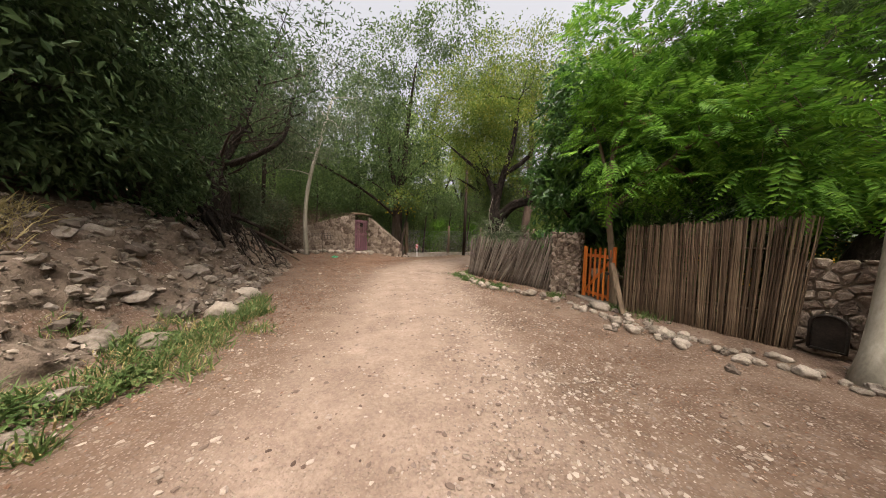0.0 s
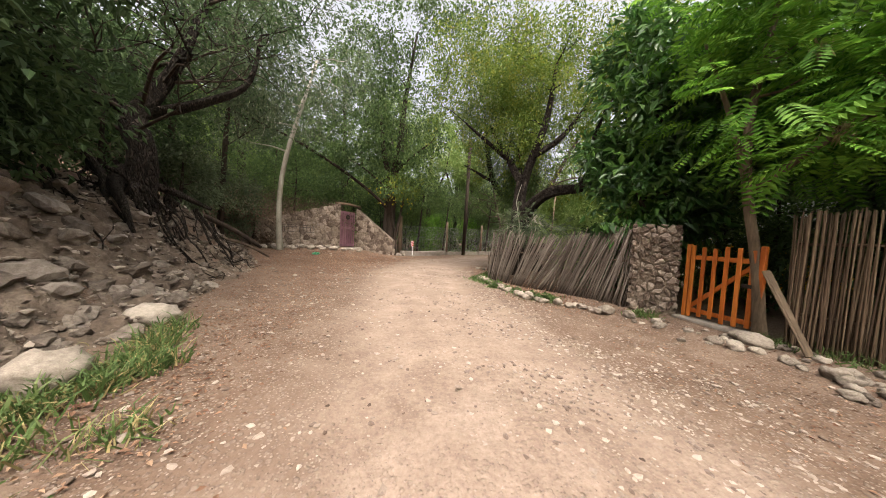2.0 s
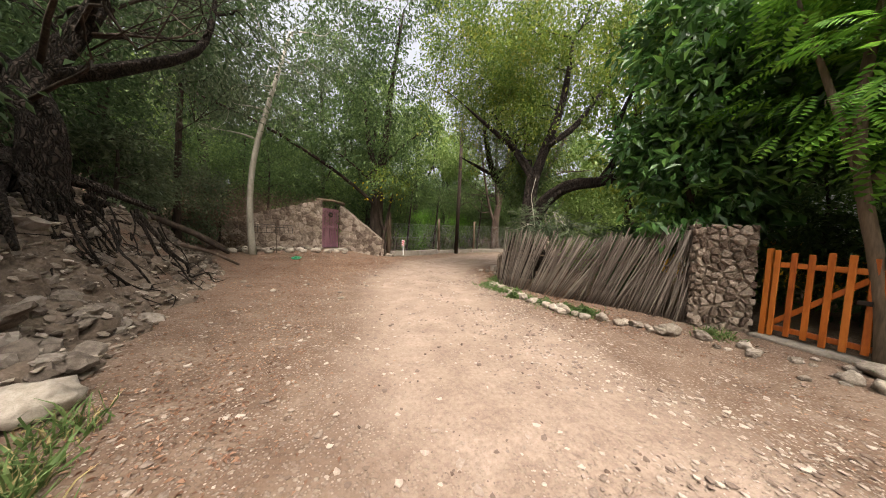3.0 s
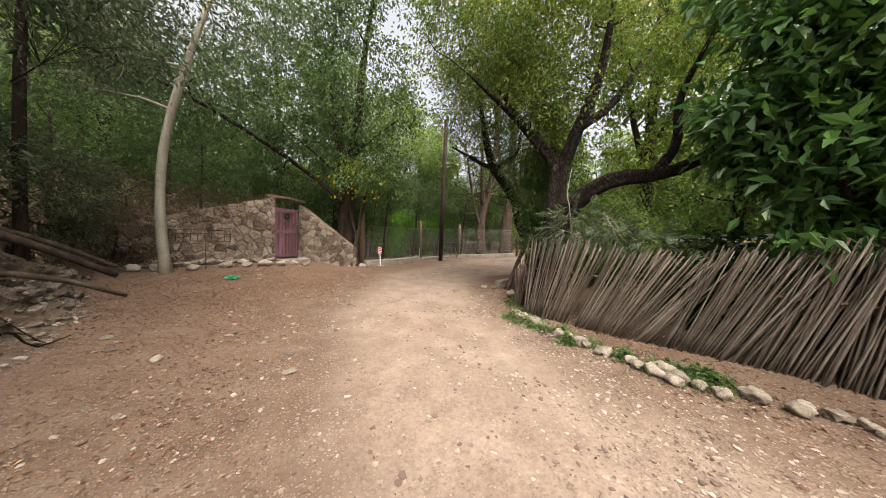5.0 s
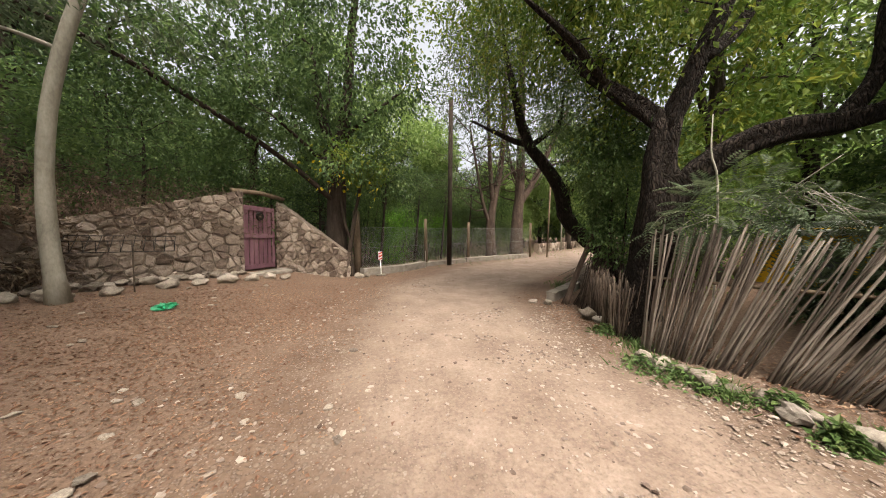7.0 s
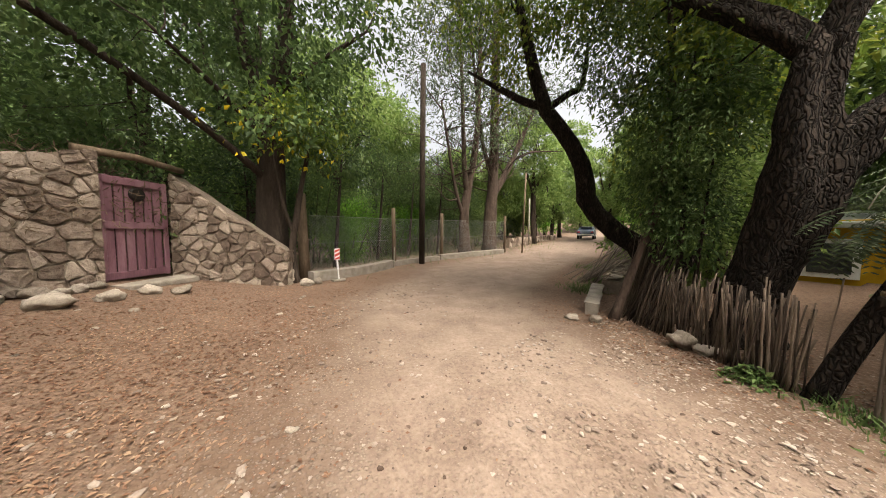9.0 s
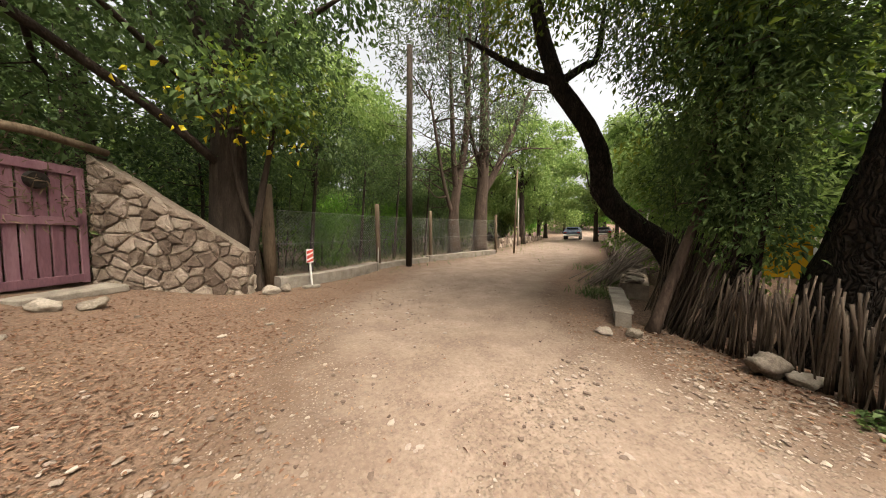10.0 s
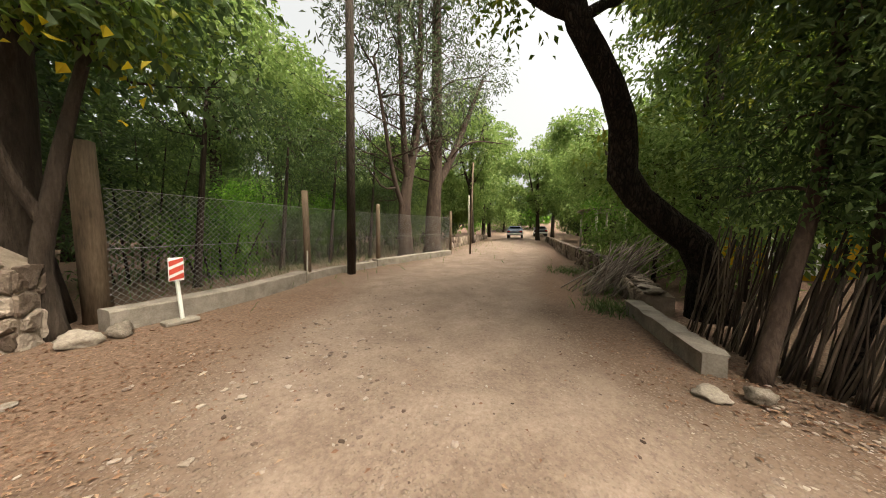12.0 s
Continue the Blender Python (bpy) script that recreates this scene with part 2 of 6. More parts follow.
M_SHEET = surface("pale_metal_sheet", [(0.3, 0.32, 0.3), (0.42, 0.45, 0.42), (0.52, 0.55, 0.52)], 3.0, 0.55, 0.2, 50.0, metal=0.1)
M_CARBLUE = surface("blue_grey_car_paint", [(0.05, 0.07, 0.11), (0.07, 0.095, 0.14), (0.09, 0.12, 0.17)], 2.0, 0.3, 0.02, 30.0, metal=0.3)
M_CARDARK = surface("dark_car_paint", [(0.02, 0.02, 0.025), (0.04, 0.04, 0.045), (0.06, 0.06, 0.065)], 2.0, 0.3, 0.02, 30.0, metal=0.3)
M_RUBBER = surface("tyre_rubber", [(0.012, 0.012, 0.012), (0.025, 0.025, 0.025), (0.04, 0.04, 0.04)], 9.0, 0.8, 0.2, 60.0)
M_LAMPRED = surface("tail_lamp_red", [(0.3, 0.01, 0.01), (0.4, 0.015, 0.012), (0.5, 0.02, 0.02)], 9.0, 0.25, 0.02, 60.0)
M_LITTER = leaf_material("fallen_leaves", [(0.07, 0.036, 0.023), (0.15, 0.078, 0.05), (0.25, 0.145, 0.095), (0.38, 0.265, 0.18)], 0.1, 0.8)
M_GRASS = leaf_material("grass_blade", [(0.04, 0.07, 0.022), (0.07, 0.12, 0.035), (0.115, 0.175, 0.055), (0.2, 0.22, 0.09)], 0.3, 0.55)
M_STRAW = leaf_material("dry_grass", [(0.2, 0.16, 0.06), (0.32, 0.26, 0.12), (0.4, 0.34, 0.18)], 0.2, 0.7)
M_LEAF_BRIGHT = leaf_material("bright_leaf", [(0.035, 0.1, 0.015), (0.085, 0.215, 0.025), (0.17, 0.36, 0.045), (0.29, 0.47, 0.07)], 0.45)
M_LEAF_DARK = leaf_material("dark_leaf", [(0.024, 0.044, 0.02), (0.05, 0.088, 0.036), (0.088, 0.142, 0.058), (0.14, 0.2, 0.09)], 0.4)
M_LEAF_GLOSSY = leaf_material("broad_glossy_leaf", [(0.025, 0.07, 0.02), (0.045, 0.115, 0.03), (0.085, 0.19, 0.045), (0.18, 0.34, 0.07)], 0.35, 0.35)
M_LEAF_MID = leaf_material("mid_green_leaf", [(0.04, 0.07, 0.026), (0.072, 0.122, 0.042), (0.12, 0.185, 0.062), (0.195, 0.265, 0.095)], 0.45)
M_LEAF_YELLOW = leaf_material("yellowing_leaf", [(0.05, 0.1, 0.02), (0.1, 0.17, 0.03), (0.19, 0.25, 0.045), (0.34, 0.34, 0.05)], 0.45)
M_LEAF_GOLD = leaf_material("yellow_autumn_leaf", [(0.45, 0.36, 0.02), (0.6, 0.47, 0.03), (0.7, 0.5, 0.04)], 0.45)
M_LEAF_GREY = leaf_material("grey_green_leaf", [(0.045, 0.065, 0.035), (0.08, 0.11, 0.06), (0.13, 0.165, 0.09), (0.19, 0.22, 0.13)], 0.35)
M_LEAF_LIGHT = leaf_material("light_willow_leaf", [(0.1, 0.17, 0.045), (0.17, 0.26, 0.07), (0.26, 0.36, 0.11), (0.36, 0.44, 0.16)], 0.5)
M_BRUSH = leaf_material("dry_brushwood", [(0.08, 0.054, 0.038), (0.16, 0.115, 0.08), (0.28, 0.205, 0.145)], 0.1, 0.85)

glass = bpy.data.materials.new("window_glass")
glass.use_nodes = True
gb = glass.node_tree.nodes["Principled BSDF"]
gb.inputs["Base Color"].default_value, gb.inputs["Roughness"].default_value = (0.05, 0.06, 0.06, 1), 0.06
gb.inputs["Transmission Weight"].default_value = 0.6

# ---- building helpers ----
rng = np.random.default_rng(7)


def np_mesh(name, verts, faces, material, smooth=False):
    """A mesh from an (n,3) array and an (m,3 or 4) index array."""
    me = bpy.data.meshes.new(name)
    verts, faces = np.asarray(verts, np.float32), np.asarray(faces, np.int32)
    k = faces.shape[1]
    me.vertices.add(len(verts))
    me.vertices.foreach_set("co", verts.ravel())
    me.loops.add(faces.size)
    me.loops.foreach_set("vertex_index", faces.ravel())
    me.polygons.add(len(faces))
    me.polygons.foreach_set("loop_start", np.arange(len(faces), dtype=np.int32) * k)
    me.polygons.foreach_set("use_smooth", np.full(len(faces), smooth))
    me.update(calc_edges=True)
    me.validate()
    me.materials.append(material)
    return me


def thing(name, label, category, at=(0, 0, 0), group="", rz=0.0, kind=""):
    e = new(name)
    e.empty_display_size = 0.2
    e.matrix_basis = pose(*at, 0, 0, rz)
    return tagged(e, label, category, group, kind)


def part(name, bm, material, parent, label=""):
    """Links a bmesh, or a ready mesh, as one object under a thing."""
    if isinstance(bm, bmesh.types.BMesh):
        me = bpy.data.meshes.new(name)
        bm.normal_update()
        bm.to_mesh(me)
        bm.free()
        me.materials.append(material)
    else:
        me = bm
    ob = new(name, me)
    ob.parent = parent
    if label:
        ob["label"] = label
    return ob


def box(sx, sy, sz, at=(0, 0, 0), bevel=0.006, turn=(0, 0, 0), jitter=0.0):
    bm = bmesh.new()
    bmesh.ops.create_cube(bm, size=1.0, matrix=pose(*at, *turn) @ Matrix.Diagonal((sx, sy, sz, 1)))
    if bevel:
        bmesh.ops.bevel(bm, geom=bm.edges[:], offset=min(bevel, 0.3 * min(sx, sy, sz)), segments=1, affect="EDGES")
    if jitter:
        for v in bm.verts:
            v.co += Vector([random.uniform(-jitter, jitter) for _ in range(3)])
    return bm


def joined(*bms):
    out = bmesh.new()
    for b in bms:
        me = bpy.data.meshes.new("join")
        b.to_mesh(me)
        b.free()
        out.from_mesh(me)
        bpy.data.meshes.remove(me)
    return out


def tube_arrays(points, radii, sides=8, rough=0.0, seed=0):
    """Rings of a bent tapering tube with closed ends: vertices and quads."""
    P = np.asarray(points, float)
    R = np.broadcast_to(np.asarray(radii, float), (len(P),))
    T = np.gradient(P, axis=0)
    T /= np.linalg.norm(T, axis=1, keepdims=True) + 1e-9
    ref = np.array((0.0, 1.0, 0.0)) if abs(T[0][2]) > 0.9 else np.array((0.0, 0.0, 1.0))
    V = []
    a = np.linspace(0, 2 * np.pi, sides, endpoint=False)
    r0 = np.random.default_rng(seed)
    lobes = 1 + rough * np.sin(a * 3 + r0.uniform(0, 6)) + rough * 0.6 * np.sin(a * 5 + r0.uniform(0, 6))
    u = None
    for p, t, r in zip(P, T, R):
        u = np.cross(ref, t) if u is None else u - t * np.dot(u, t)
        u /= np.linalg.norm(u) + 1e-9
        w = np.cross(t, u)
        k = r * lobes * (1 + rough * r0.normal(0, 0.35, sides))
        V.append(p + np.outer(np.cos(a) * k, u) + np.outer(np.sin(a) * k, w))
    n = len(P)
    V = np.concatenate(V + [P[:1], P[-1:]])
    i, j = np.meshgrid(np.arange(n - 1), np.arange(sides), indexing="ij")
    j2 = (j + 1) % sides
    F = np.stack([i * sides + j, i * sides + j2, (i + 1) * sides + j2, (i + 1) * sides + j], -1).reshape(-1, 4)
    T1 = np.concatenate([F[:, [0, 1, 2]], F[:, [0, 2, 3]]])
    s = np.arange(sides)
    c0 = np.stack([np.full(sides, n * sides), (s + 1) % sides, s], -1)
    c1 = np.stack([np.full(sides, n * sides + 1), (n - 1) * sides + s, (n - 1) * sides + (s + 1) % sides], -1)
    return V, np.concatenate([T1, c0, c1])


def gathered(pieces):
    """Joins (vertices, triangles) pairs."""
    off, VV, FF = 0, [], []
    for v, f in pieces:
        VV.append(v)
        FF.append(f + off)
        off += len(v)
    return np.concatenate(VV), np.concatenate(FF)


def smooth_path(points, n):
    """Catmull-Rom curve through the points."""
    P = np.asarray(points, float)
    P = np.concatenate([[2 * P[0] - P[1]], P, [2 * P[-1] - P[-2]]])
    out = []
    for s in np.linspace(0, len(P) - 3 - 1e-6, n):
        i, t = int(s), s - int(s)
        a, b, c, d = P[i:i + 4]
        out.append(0.5 * (2 * b + (c - a) * t + (2 * a - 5 * b + 4 * c - d) * t * t + (3 * b - a - 3 * c + d) * t ** 3))
    return np.array(out)


def unit(v):
    return v / (np.linalg.norm(v, axis=-1, keepdims=True) + 1e-9)


def blades(at, way, up, length, width, fold=0.25):
    """Folded diamond leaves: base, two sides, tip; two triangles each."""
    way = unit(way)
    side = unit(np.cross(way, up))
    nrm = np.cross(side, way)
    L, W = np.reshape(length, (-1, 1)), np.reshape(width, (-1, 1))
    mid = at + way * L * 0.45
    V = np.stack([at, mid + side * W * 0.5 + nrm * W * fold, at + way * L - nrm * L * 0.12, mid - side * W * 0.5 + nrm * W * fold], 1)
    n = len(at)
    b = np.arange(n)[:, None] * 4
    F = np.concatenate([b + [0, 1, 2], b + [0, 2, 3]])
    return V.reshape(-1, 3), F


def simple_sprays(centres, out, r, k, length, width, droop, g):
    """k leaves round each centre."""
    n = len(centres) * k
    c = np.repeat(centres, k, 0) + g.normal(0, r, (n, 3)) * (1, 1, 0.7)
    way = np.repeat(out, k, 0) * 0.7 + g.normal(0, 0.8, (n, 3)) - np.array((0, 0, droop))
    up = g.normal(0, 0.6, (n, 3)) + (0, 0, 1)
    s = g.uniform(0.6, 1.25, n)
    return blades(c, way, up, length * s, width * s)


def pinnate_sprays(centres, out, r, k, length, width, droop, g):
    """Feathery compound leaves: a stem with paired leaflets, k stems round each centre."""
    n = len(centres) * k
    base = np.repeat(centres, k, 0) + g.normal(0, r, (n, 3)) * (1, 1, 0.6)
    way = unit(np.repeat(out, k, 0) * 0.9 + g.normal(0, 0.6, (n, 3)) * (1, 1, 0.45) - np.array((0, 0, droop * 0.4)))
    side = unit(np.cross(way, np.array((0.0, 0.0, 1.0)) + g.normal(0, 0.25, (n, 3))))
    nrm = np.cross(side, way)
    size = g.uniform(0.7, 1.2, (n, 1))
    pairs = 8
    A, W, U, LL = [], [], [], []
    for i in range(pairs):
        f = (i + 1) / pairs
        p = base + way * length * size * f - np.array((0, 0, 1)) * (droop * length * size * f * f * 0.45)
        l = length * 0.36 * (1 - 0.45 * abs(f - 0.5) * 2)
        for sgn in (-1, 1):
            A.append(p)
            W.append(side * sgn + way * 0.45 - nrm * 0.2)
            U.append(nrm)
            LL.append(np.full(n, l) * size[:, 0])
    A, W, U, LL = np.concatenate(A), np.concatenate(W), np.concatenate(U), np.concatenate(LL)
    return blades(A, W, U, LL, LL * width, 0.1)


def cloud_points(balls, n, g, shell=0.45, gaps=-0.08):
    """Random points in ellipsoids, more of them near the skin, broken by noise into clumps."""
    vol = np.array([b[3] * b[4] * b[5] for b in balls]) ** 0.75
    pick = g.choice(len(balls), int(n * 1.9), p=vol / vol.sum())
    B = np.array(balls, float)[pick]
    d = unit(g.normal(0, 1, (len(pick), 3)))
    rad = g.uniform(0, 1, len(pick)) ** (1 / 3)
    rad = np.where(g.uniform(0, 1, len(pick)) < shell, g.uniform(0.72, 1.12, len(pick)), rad)
    p = B[:, :3] + d * B[:, 3:] * rad[:, None]
    keep = np.array([noise.noise(Vector(q * 0.85)) + 0.5 * noise.noise(Vector(q * 2.1)) for q in p]) > gaps
    return p[keep][:n], d[keep][:n]


def branch(a, b, g, bow=0.18, n=7):
    a, b = np.asarray(a, float), np.asarray(b, float)
    L = np.linalg.norm(b - a)
    mid = (a + b) / 2 + g.normal(0, bow * L, 3) + (0, 0, 0.08 * L)
    q = (a + mid) / 2 + g.normal(0, bow * L * 0.3, 3)
    return smooth_path([a, q, mid, b], n)


def tree(name, label, category, at, trunks, balls, leaves, leaf_mat, bark, clusters, k=6, size=(0.09, 0.045), spread=0.16, droop=0.3,
         kind=simple_sprays, limbs=10, twig=0.5, seed=1, sides=9, rough=0.07, extra=None):
    """trunks: list of (points, radii) from the base; balls: crown ellipsoids; limbs run from the trunks into the crown."""
    g = np.random.default_rng(seed)
    t = thing(name, label, category, at)
    base = np.array(at, float)
    ends = []
    for i, (pts, radii) in enumerate(trunks):
        p = smooth_path(np.array(pts, float) - base, 14 if len(pts) > 2 else 5)
        r = np.interp(np.linspace(0, 1, len(p)), np.linspace(0, 1, len(radii)), radii)
        if i == 0:
            r[0] *= 1.3
        v, f = tube_arrays(p, r, sides, rough, seed + i)
        part("trunk" if i == 0 else "limb", np_mesh("trunk", v, f, bark, True), bark, t)
        ends += [(q, s) for q, s in zip(p[len(p) // 3:], r[len(p) // 3:])]
    if balls:
        balls = [(b[0] - base[0], b[1] - base[1], b[2] - base[2], *b[3:]) for b in balls]
        c, d = cloud_points(balls, clusters, g)
        E = np.array([e[0] for e in ends])
        pieces = []
        aims = g.choice(len(c), min(len(c), limbs * 6), replace=False)
        nodes, nr = list(E), [e[1] for e in ends]
        for m, q in enumerate(aims):
            N = np.array(nodes)
            dist = np.linalg.norm(N - c[q], axis=1)
            j = int(np.argmin(dist + (np.array(nr) < 0.006) * 9))
            if dist[j] > 4.0:
                continue
            r = min(nr[j] * 0.6, 0.012 + 0.022 * dist[j])
            p = branch(N[j], c[q], g)
            pieces.append(tube_arrays(p, np.linspace(r, 0.004, len(p)), 5))
            if m < limbs * 2:
                nodes += list(p[2:])
                nr += list(np.linspace(r, 0.004, len(p))[2:])
        if pieces:
            tagged(part("branchwork", np_mesh("branchwork", *gathered(pieces), bark, True), bark, t), kind="stuff")
        v, f = kind(c, d, spread, k, size[0], size[1], droop, g)
        part("crown", np_mesh("crown", v, f, leaf_mat), leaf_mat, t)
    if extra:
        extra(t, base, g)
    return t


# ---- ground heights ----
FOOT = [(-2.3, -6.0), (-2.4, 0.0), (-2.6, 2.7), (-2.8, 4.1), (-3.1, 5.5), (-3.7, 6.8), (-4.3, 8.2), (-5.3, 10.3), (-6.2, 11.5), (-7.6, 13.2), (-9.2, 14.6), (-8.9, 15.4), (-6.2, 17.75), (-5.9, 20.0), (-6.2, 24.0), (-13.0, 45.0)]
ROAD = [(0.9, -8.0), (0.9, 0.0), (0.75, 2.0), (0.35, 4.2), (-0.35, 8.3), (-0.7, 11.5), (0.0, 14.8), (2.8, 17.6), (6.5, 19.6), (11.0, 22.4), (26.0, 31.5), (48.0, 45.0)]
FOOT_A, ROAD_A = np.array(FOOT), np.array(ROAD)


def line_distance(P, line):
    """Distance from points to a polyline, signed: positive on its left."""
    best = np.full(len(P), 1e9)
    sign = np.ones(len(P))
    for a, b in zip(line[:-1], line[1:]):
        d = b - a
        t = np.clip(((P - a) @ d) / (d @ d), 0, 1)
        q = P - (a + t[:, None] * d)
        e = np.hypot(q[:, 0], q[:, 1])
        s = np.sign(d[0] * (P - a)[:, 1] - d[1] * (P - a)[:, 0])
        near = e < best - 1e-9
        best[near], sign[near] = e[near], s[near]
    return best * sign


def ramp01(x):
    x = np.clip(x, 0, 1)
    return x * x * (3 - 2 * x)


def heights(x, y):
    """Height of the ground, without pebbles."""
    x, y = np.atleast_1d(np.asarray(x, float)), np.atleast_1d(np.asarray(y, float))
    P = np.stack([x, y], 1)
    b = line_distance(P, FOOT_A)
    z = 1.5 * ramp01(b / 1.9) + 0.36 * np.clip(b - 1.7, 0, 14) + 0.1 * ramp01((b + 1.4) / 1.5)
    r = np.abs(line_distance(P, ROAD_A))
    z += 0.26 * ramp01((-x - 2.6) / 3.2) * ramp01((y - 10.5) / 4) * ramp01((23 - y) / 4) * ramp01((0.5 - b) / 0.5)
    s = (x + 1.2) * 0.837 + (y - 13.2) * 0.547
    z += 0.025 * np.clip(s - 3, 0, 60) + 0.09 * np.clip(s - 48, 0, 60)
    z += 0.10 * ramp01((r - 2.2) / 1.5) * ramp01((x - 1) / 2) * (y < 12)
    z -= 0.03 * ramp01(1 - np.abs(r - 0.75) / 0.5)
    return z


def gz(x, y):
    return float(heights(x, y)[0])

# ---- ground sheet ----


def axis(lo, fine_lo, fine_hi, hi, step):
    mid = np.arange(fine_lo, fine_hi, step)
    up = fine_hi + np.cumsum(step * 1.13 ** np.arange(60))
    dn = fine_lo - np.cumsum(step * 1.13 ** np.arange(60))
    return np.concatenate([dn[dn > lo][::-1], mid, up[up < hi]])


gx, gy = axis(-120, -7.5, 7.5, 160, 0.075), axis(-90, 0.0, 23.0, 200, 0.085)
GX, GY = np.meshgrid(gx, gy)
flat = np.stack([GX.ravel(), GY.ravel()], 1)
GZ = heights(flat[:, 0], flat[:, 1])
near = (np.abs(flat[:, 0]) < 10) & (flat[:, 1] > -3) & (flat[:, 1] < 26)
GZ[near] += [0.022 * noise.noise(Vector((a * 1.3, b * 1.3, 0))) + 0.012 * noise.noise(Vector((a * 5, b * 5, 3))) + 0.005 * noise.noise(Vector((a * 14, b * 14, 5))) for a, b in flat[near]]
nx, ny = len(gx), len(gy)
ii, jj = np.meshgrid(np.arange(ny - 1), np.arange(nx - 1), indexing="ij")
quads = np.stack([ii * nx + jj, ii * nx + jj + 1, (ii + 1) * nx + jj + 1, (ii + 1) * nx + jj], -1).reshape(-1, 4)
gme = np_mesh("ground", np.column_stack([flat, GZ]), quads, M_GROUND, True)
rd = np.abs(line_distance(flat, ROAD_A))
width = 1.05 + 1.2 * ramp01((flat[:, 1] - 14) / 5)
wob = np.array([0.35 * noise.noise(Vector((a * 0.6, b * 0.6, 9))) if n else 0.0 for (a, b), n in zip(flat, near)])
track = ramp01((width + 0.75 - rd + wob) / 1.1)
bank_d = line_distance(flat, FOOT_A)
# last term paints roadside shade (y 11.5 to 19.5) in the mould's dark colour
mould_shade = np.clip(0.85 * ramp01((bank_d - 1.2) / 1.2) + 0.75 * ramp01((rd + 2 * wob - 4.6) / 2.0) + 0.6 * ramp01((rd + 1.5 * wob - 1.35) / 1.3) * ramp01((flat[:, 1] - 6) / 4) + 0.8 * ramp01((rd + wob - 1.35) / 1.2) * ramp01((flat[:, 1] - 11.5) / 3) * ramp01((19.5 - flat[:, 1]) / 2), 0, 1)
for nm, val in (("track", track), ("mould_shade", mould_shade)):
    at_ = gme.attributes.new(nm, "FLOAT", "POINT")
    at_.data.foreach_set("value", val.astype(np.float32))
ground = tagged(new("ground", gme), "pinkish dirt road with dusty track and stony verges", "ground", kind="structure")

# ---- stones ----


def rock_mesh(name, material, seed, subdiv=2, squash=0.6, rugged=0.25):
    bm = bmesh.new()
    bmesh.ops.create_icosphere(bm, subdivisions=subdiv, radius=0.5)
    for v in bm.verts:
        n = v.co.normalized()
        k = 1 + rugged * noise.noise(n * 1.3 + Vector((seed * 7.1, 0, 0))) + rugged * 0.6 * noise.noise(n * 3 + Vector((0, seed * 3.3, 0)))
        v.co = Vector((n.x * k * 0.5, n.y * k * 0.42, n.z * k * 0.5 * squash))
    me = bpy.data.meshes.new(name)
    bm.to_mesh(me)
    bm.free()
    me.materials.append(material)
    if subdiv > 2:
        me.polygons.foreach_set("use_smooth", [True] * len(me.polygons))
    return me


ROCKS = [rock_mesh("stone", M_ROCK, s, 2, 0.65, 0.55) for s in range(6)]
PALES = [rock_mesh("pale_stone", M_PALE, s + 20, 3, 0.62, 0.42) for s in range(5)]


def stone(x, y, size, meshes=PALES, label="pale rounded stone lying on the dirt verge", group="verge stones", sink=0.25, tall=1.0, name="stone", rz=None):
    me = random.choice(meshes)
    ob = new(name, me)
    s = size
    ob.matrix_basis = Matrix.Translation((x, y, gz(x, y) + s * 0.3 * tall * (1 - sink * 2))) @ pose(0, 0, 0, random.uniform(-12, 12), random.uniform(-12, 12), random.uniform(0, 360) if rz is None else rz) @ Matrix.Diagonal((s, s * random.uniform(0.85, 1.15), s * tall, 1))
    return tagged(ob, label, "stone", group)


stone(-2.6, 4.55, 0.4, PALES, "large smooth grey boulder at the bank foot", "bank boulders", 0.1, 1.1, "boulder")
stone(-2.5, 3.55, 0.32, PALES, "flat broken stone in the grass", "bank boulders", 0.2, 0.8, "boulder")
stone(-3.15, 5.75, 0.42, PALES, "pale flat slab stone at the bank foot", "bank boulders", 0.2, 0.9, "boulder")
stone(-2.15, 2.6, 0.27, ROCKS, "mossy flat stone in the grass", "bank boulders", 0.3, 0.6, "boulder")
stone(-1.85, 2.25, 0.2, ROCKS, "mossy flat stone in the grass", "bank boulders", 0.3, 0.5, "boulder")
stone(3.78, 6.0, 0.36, PALES, "flat grey stone beside the orange gate", "bank boulders", 0.2, 0.8, "boulder")
stone(1.76, 12.12, 0.24, PALES, "square pale stone against the stick fence", "fence stones", 0.0, 1.3, "boulder")
stone(1.82, 11.92, 0.2, PALES, "pale stone against the stick fence", "fence stones", 0.1, 0.9, "boulder")
stone(1.7, 13.1, 0.16, PALES, "rounded pale stone near the concrete kerb", "fence stones", 0.1, 1.2)
stone(1.5, 13.33, 0.2, PALES, "flat pale stone near the concrete kerb", "fence stones", 0.2, 0.7)
random.seed(11)
EDGE = smooth_path([(4.9, 3.3, 0), (4.2, 4.0, 0), (3.7, 4.9, 0), (3.4, 5.9, 0), (2.95, 6.9, 0), (2.5, 7.6, 0), (1.85, 8.3, 0), (1.55, 9.2, 0), (1.35, 10.0, 0), (1.2, 10.7, 0)], 78)
for i, p in enumerate(EDGE):
    if 26 < i < 36 and random.random() < 0.6:
        continue
    stone(p[0] + random.gauss(0, 0.07), p[1] + random.gauss(0, 0.05), random.choice((0.08, 0.1, 0.12, 0.15, 0.19) if i < 36 else (0.11, 0.14, 0.17, 0.21)) * random.uniform(0.85, 1.15), PALES if random.random() < 0.7 else ROCKS, "pale stone in a row edging the fence", "fence edging stones", 0.15, 1.15)
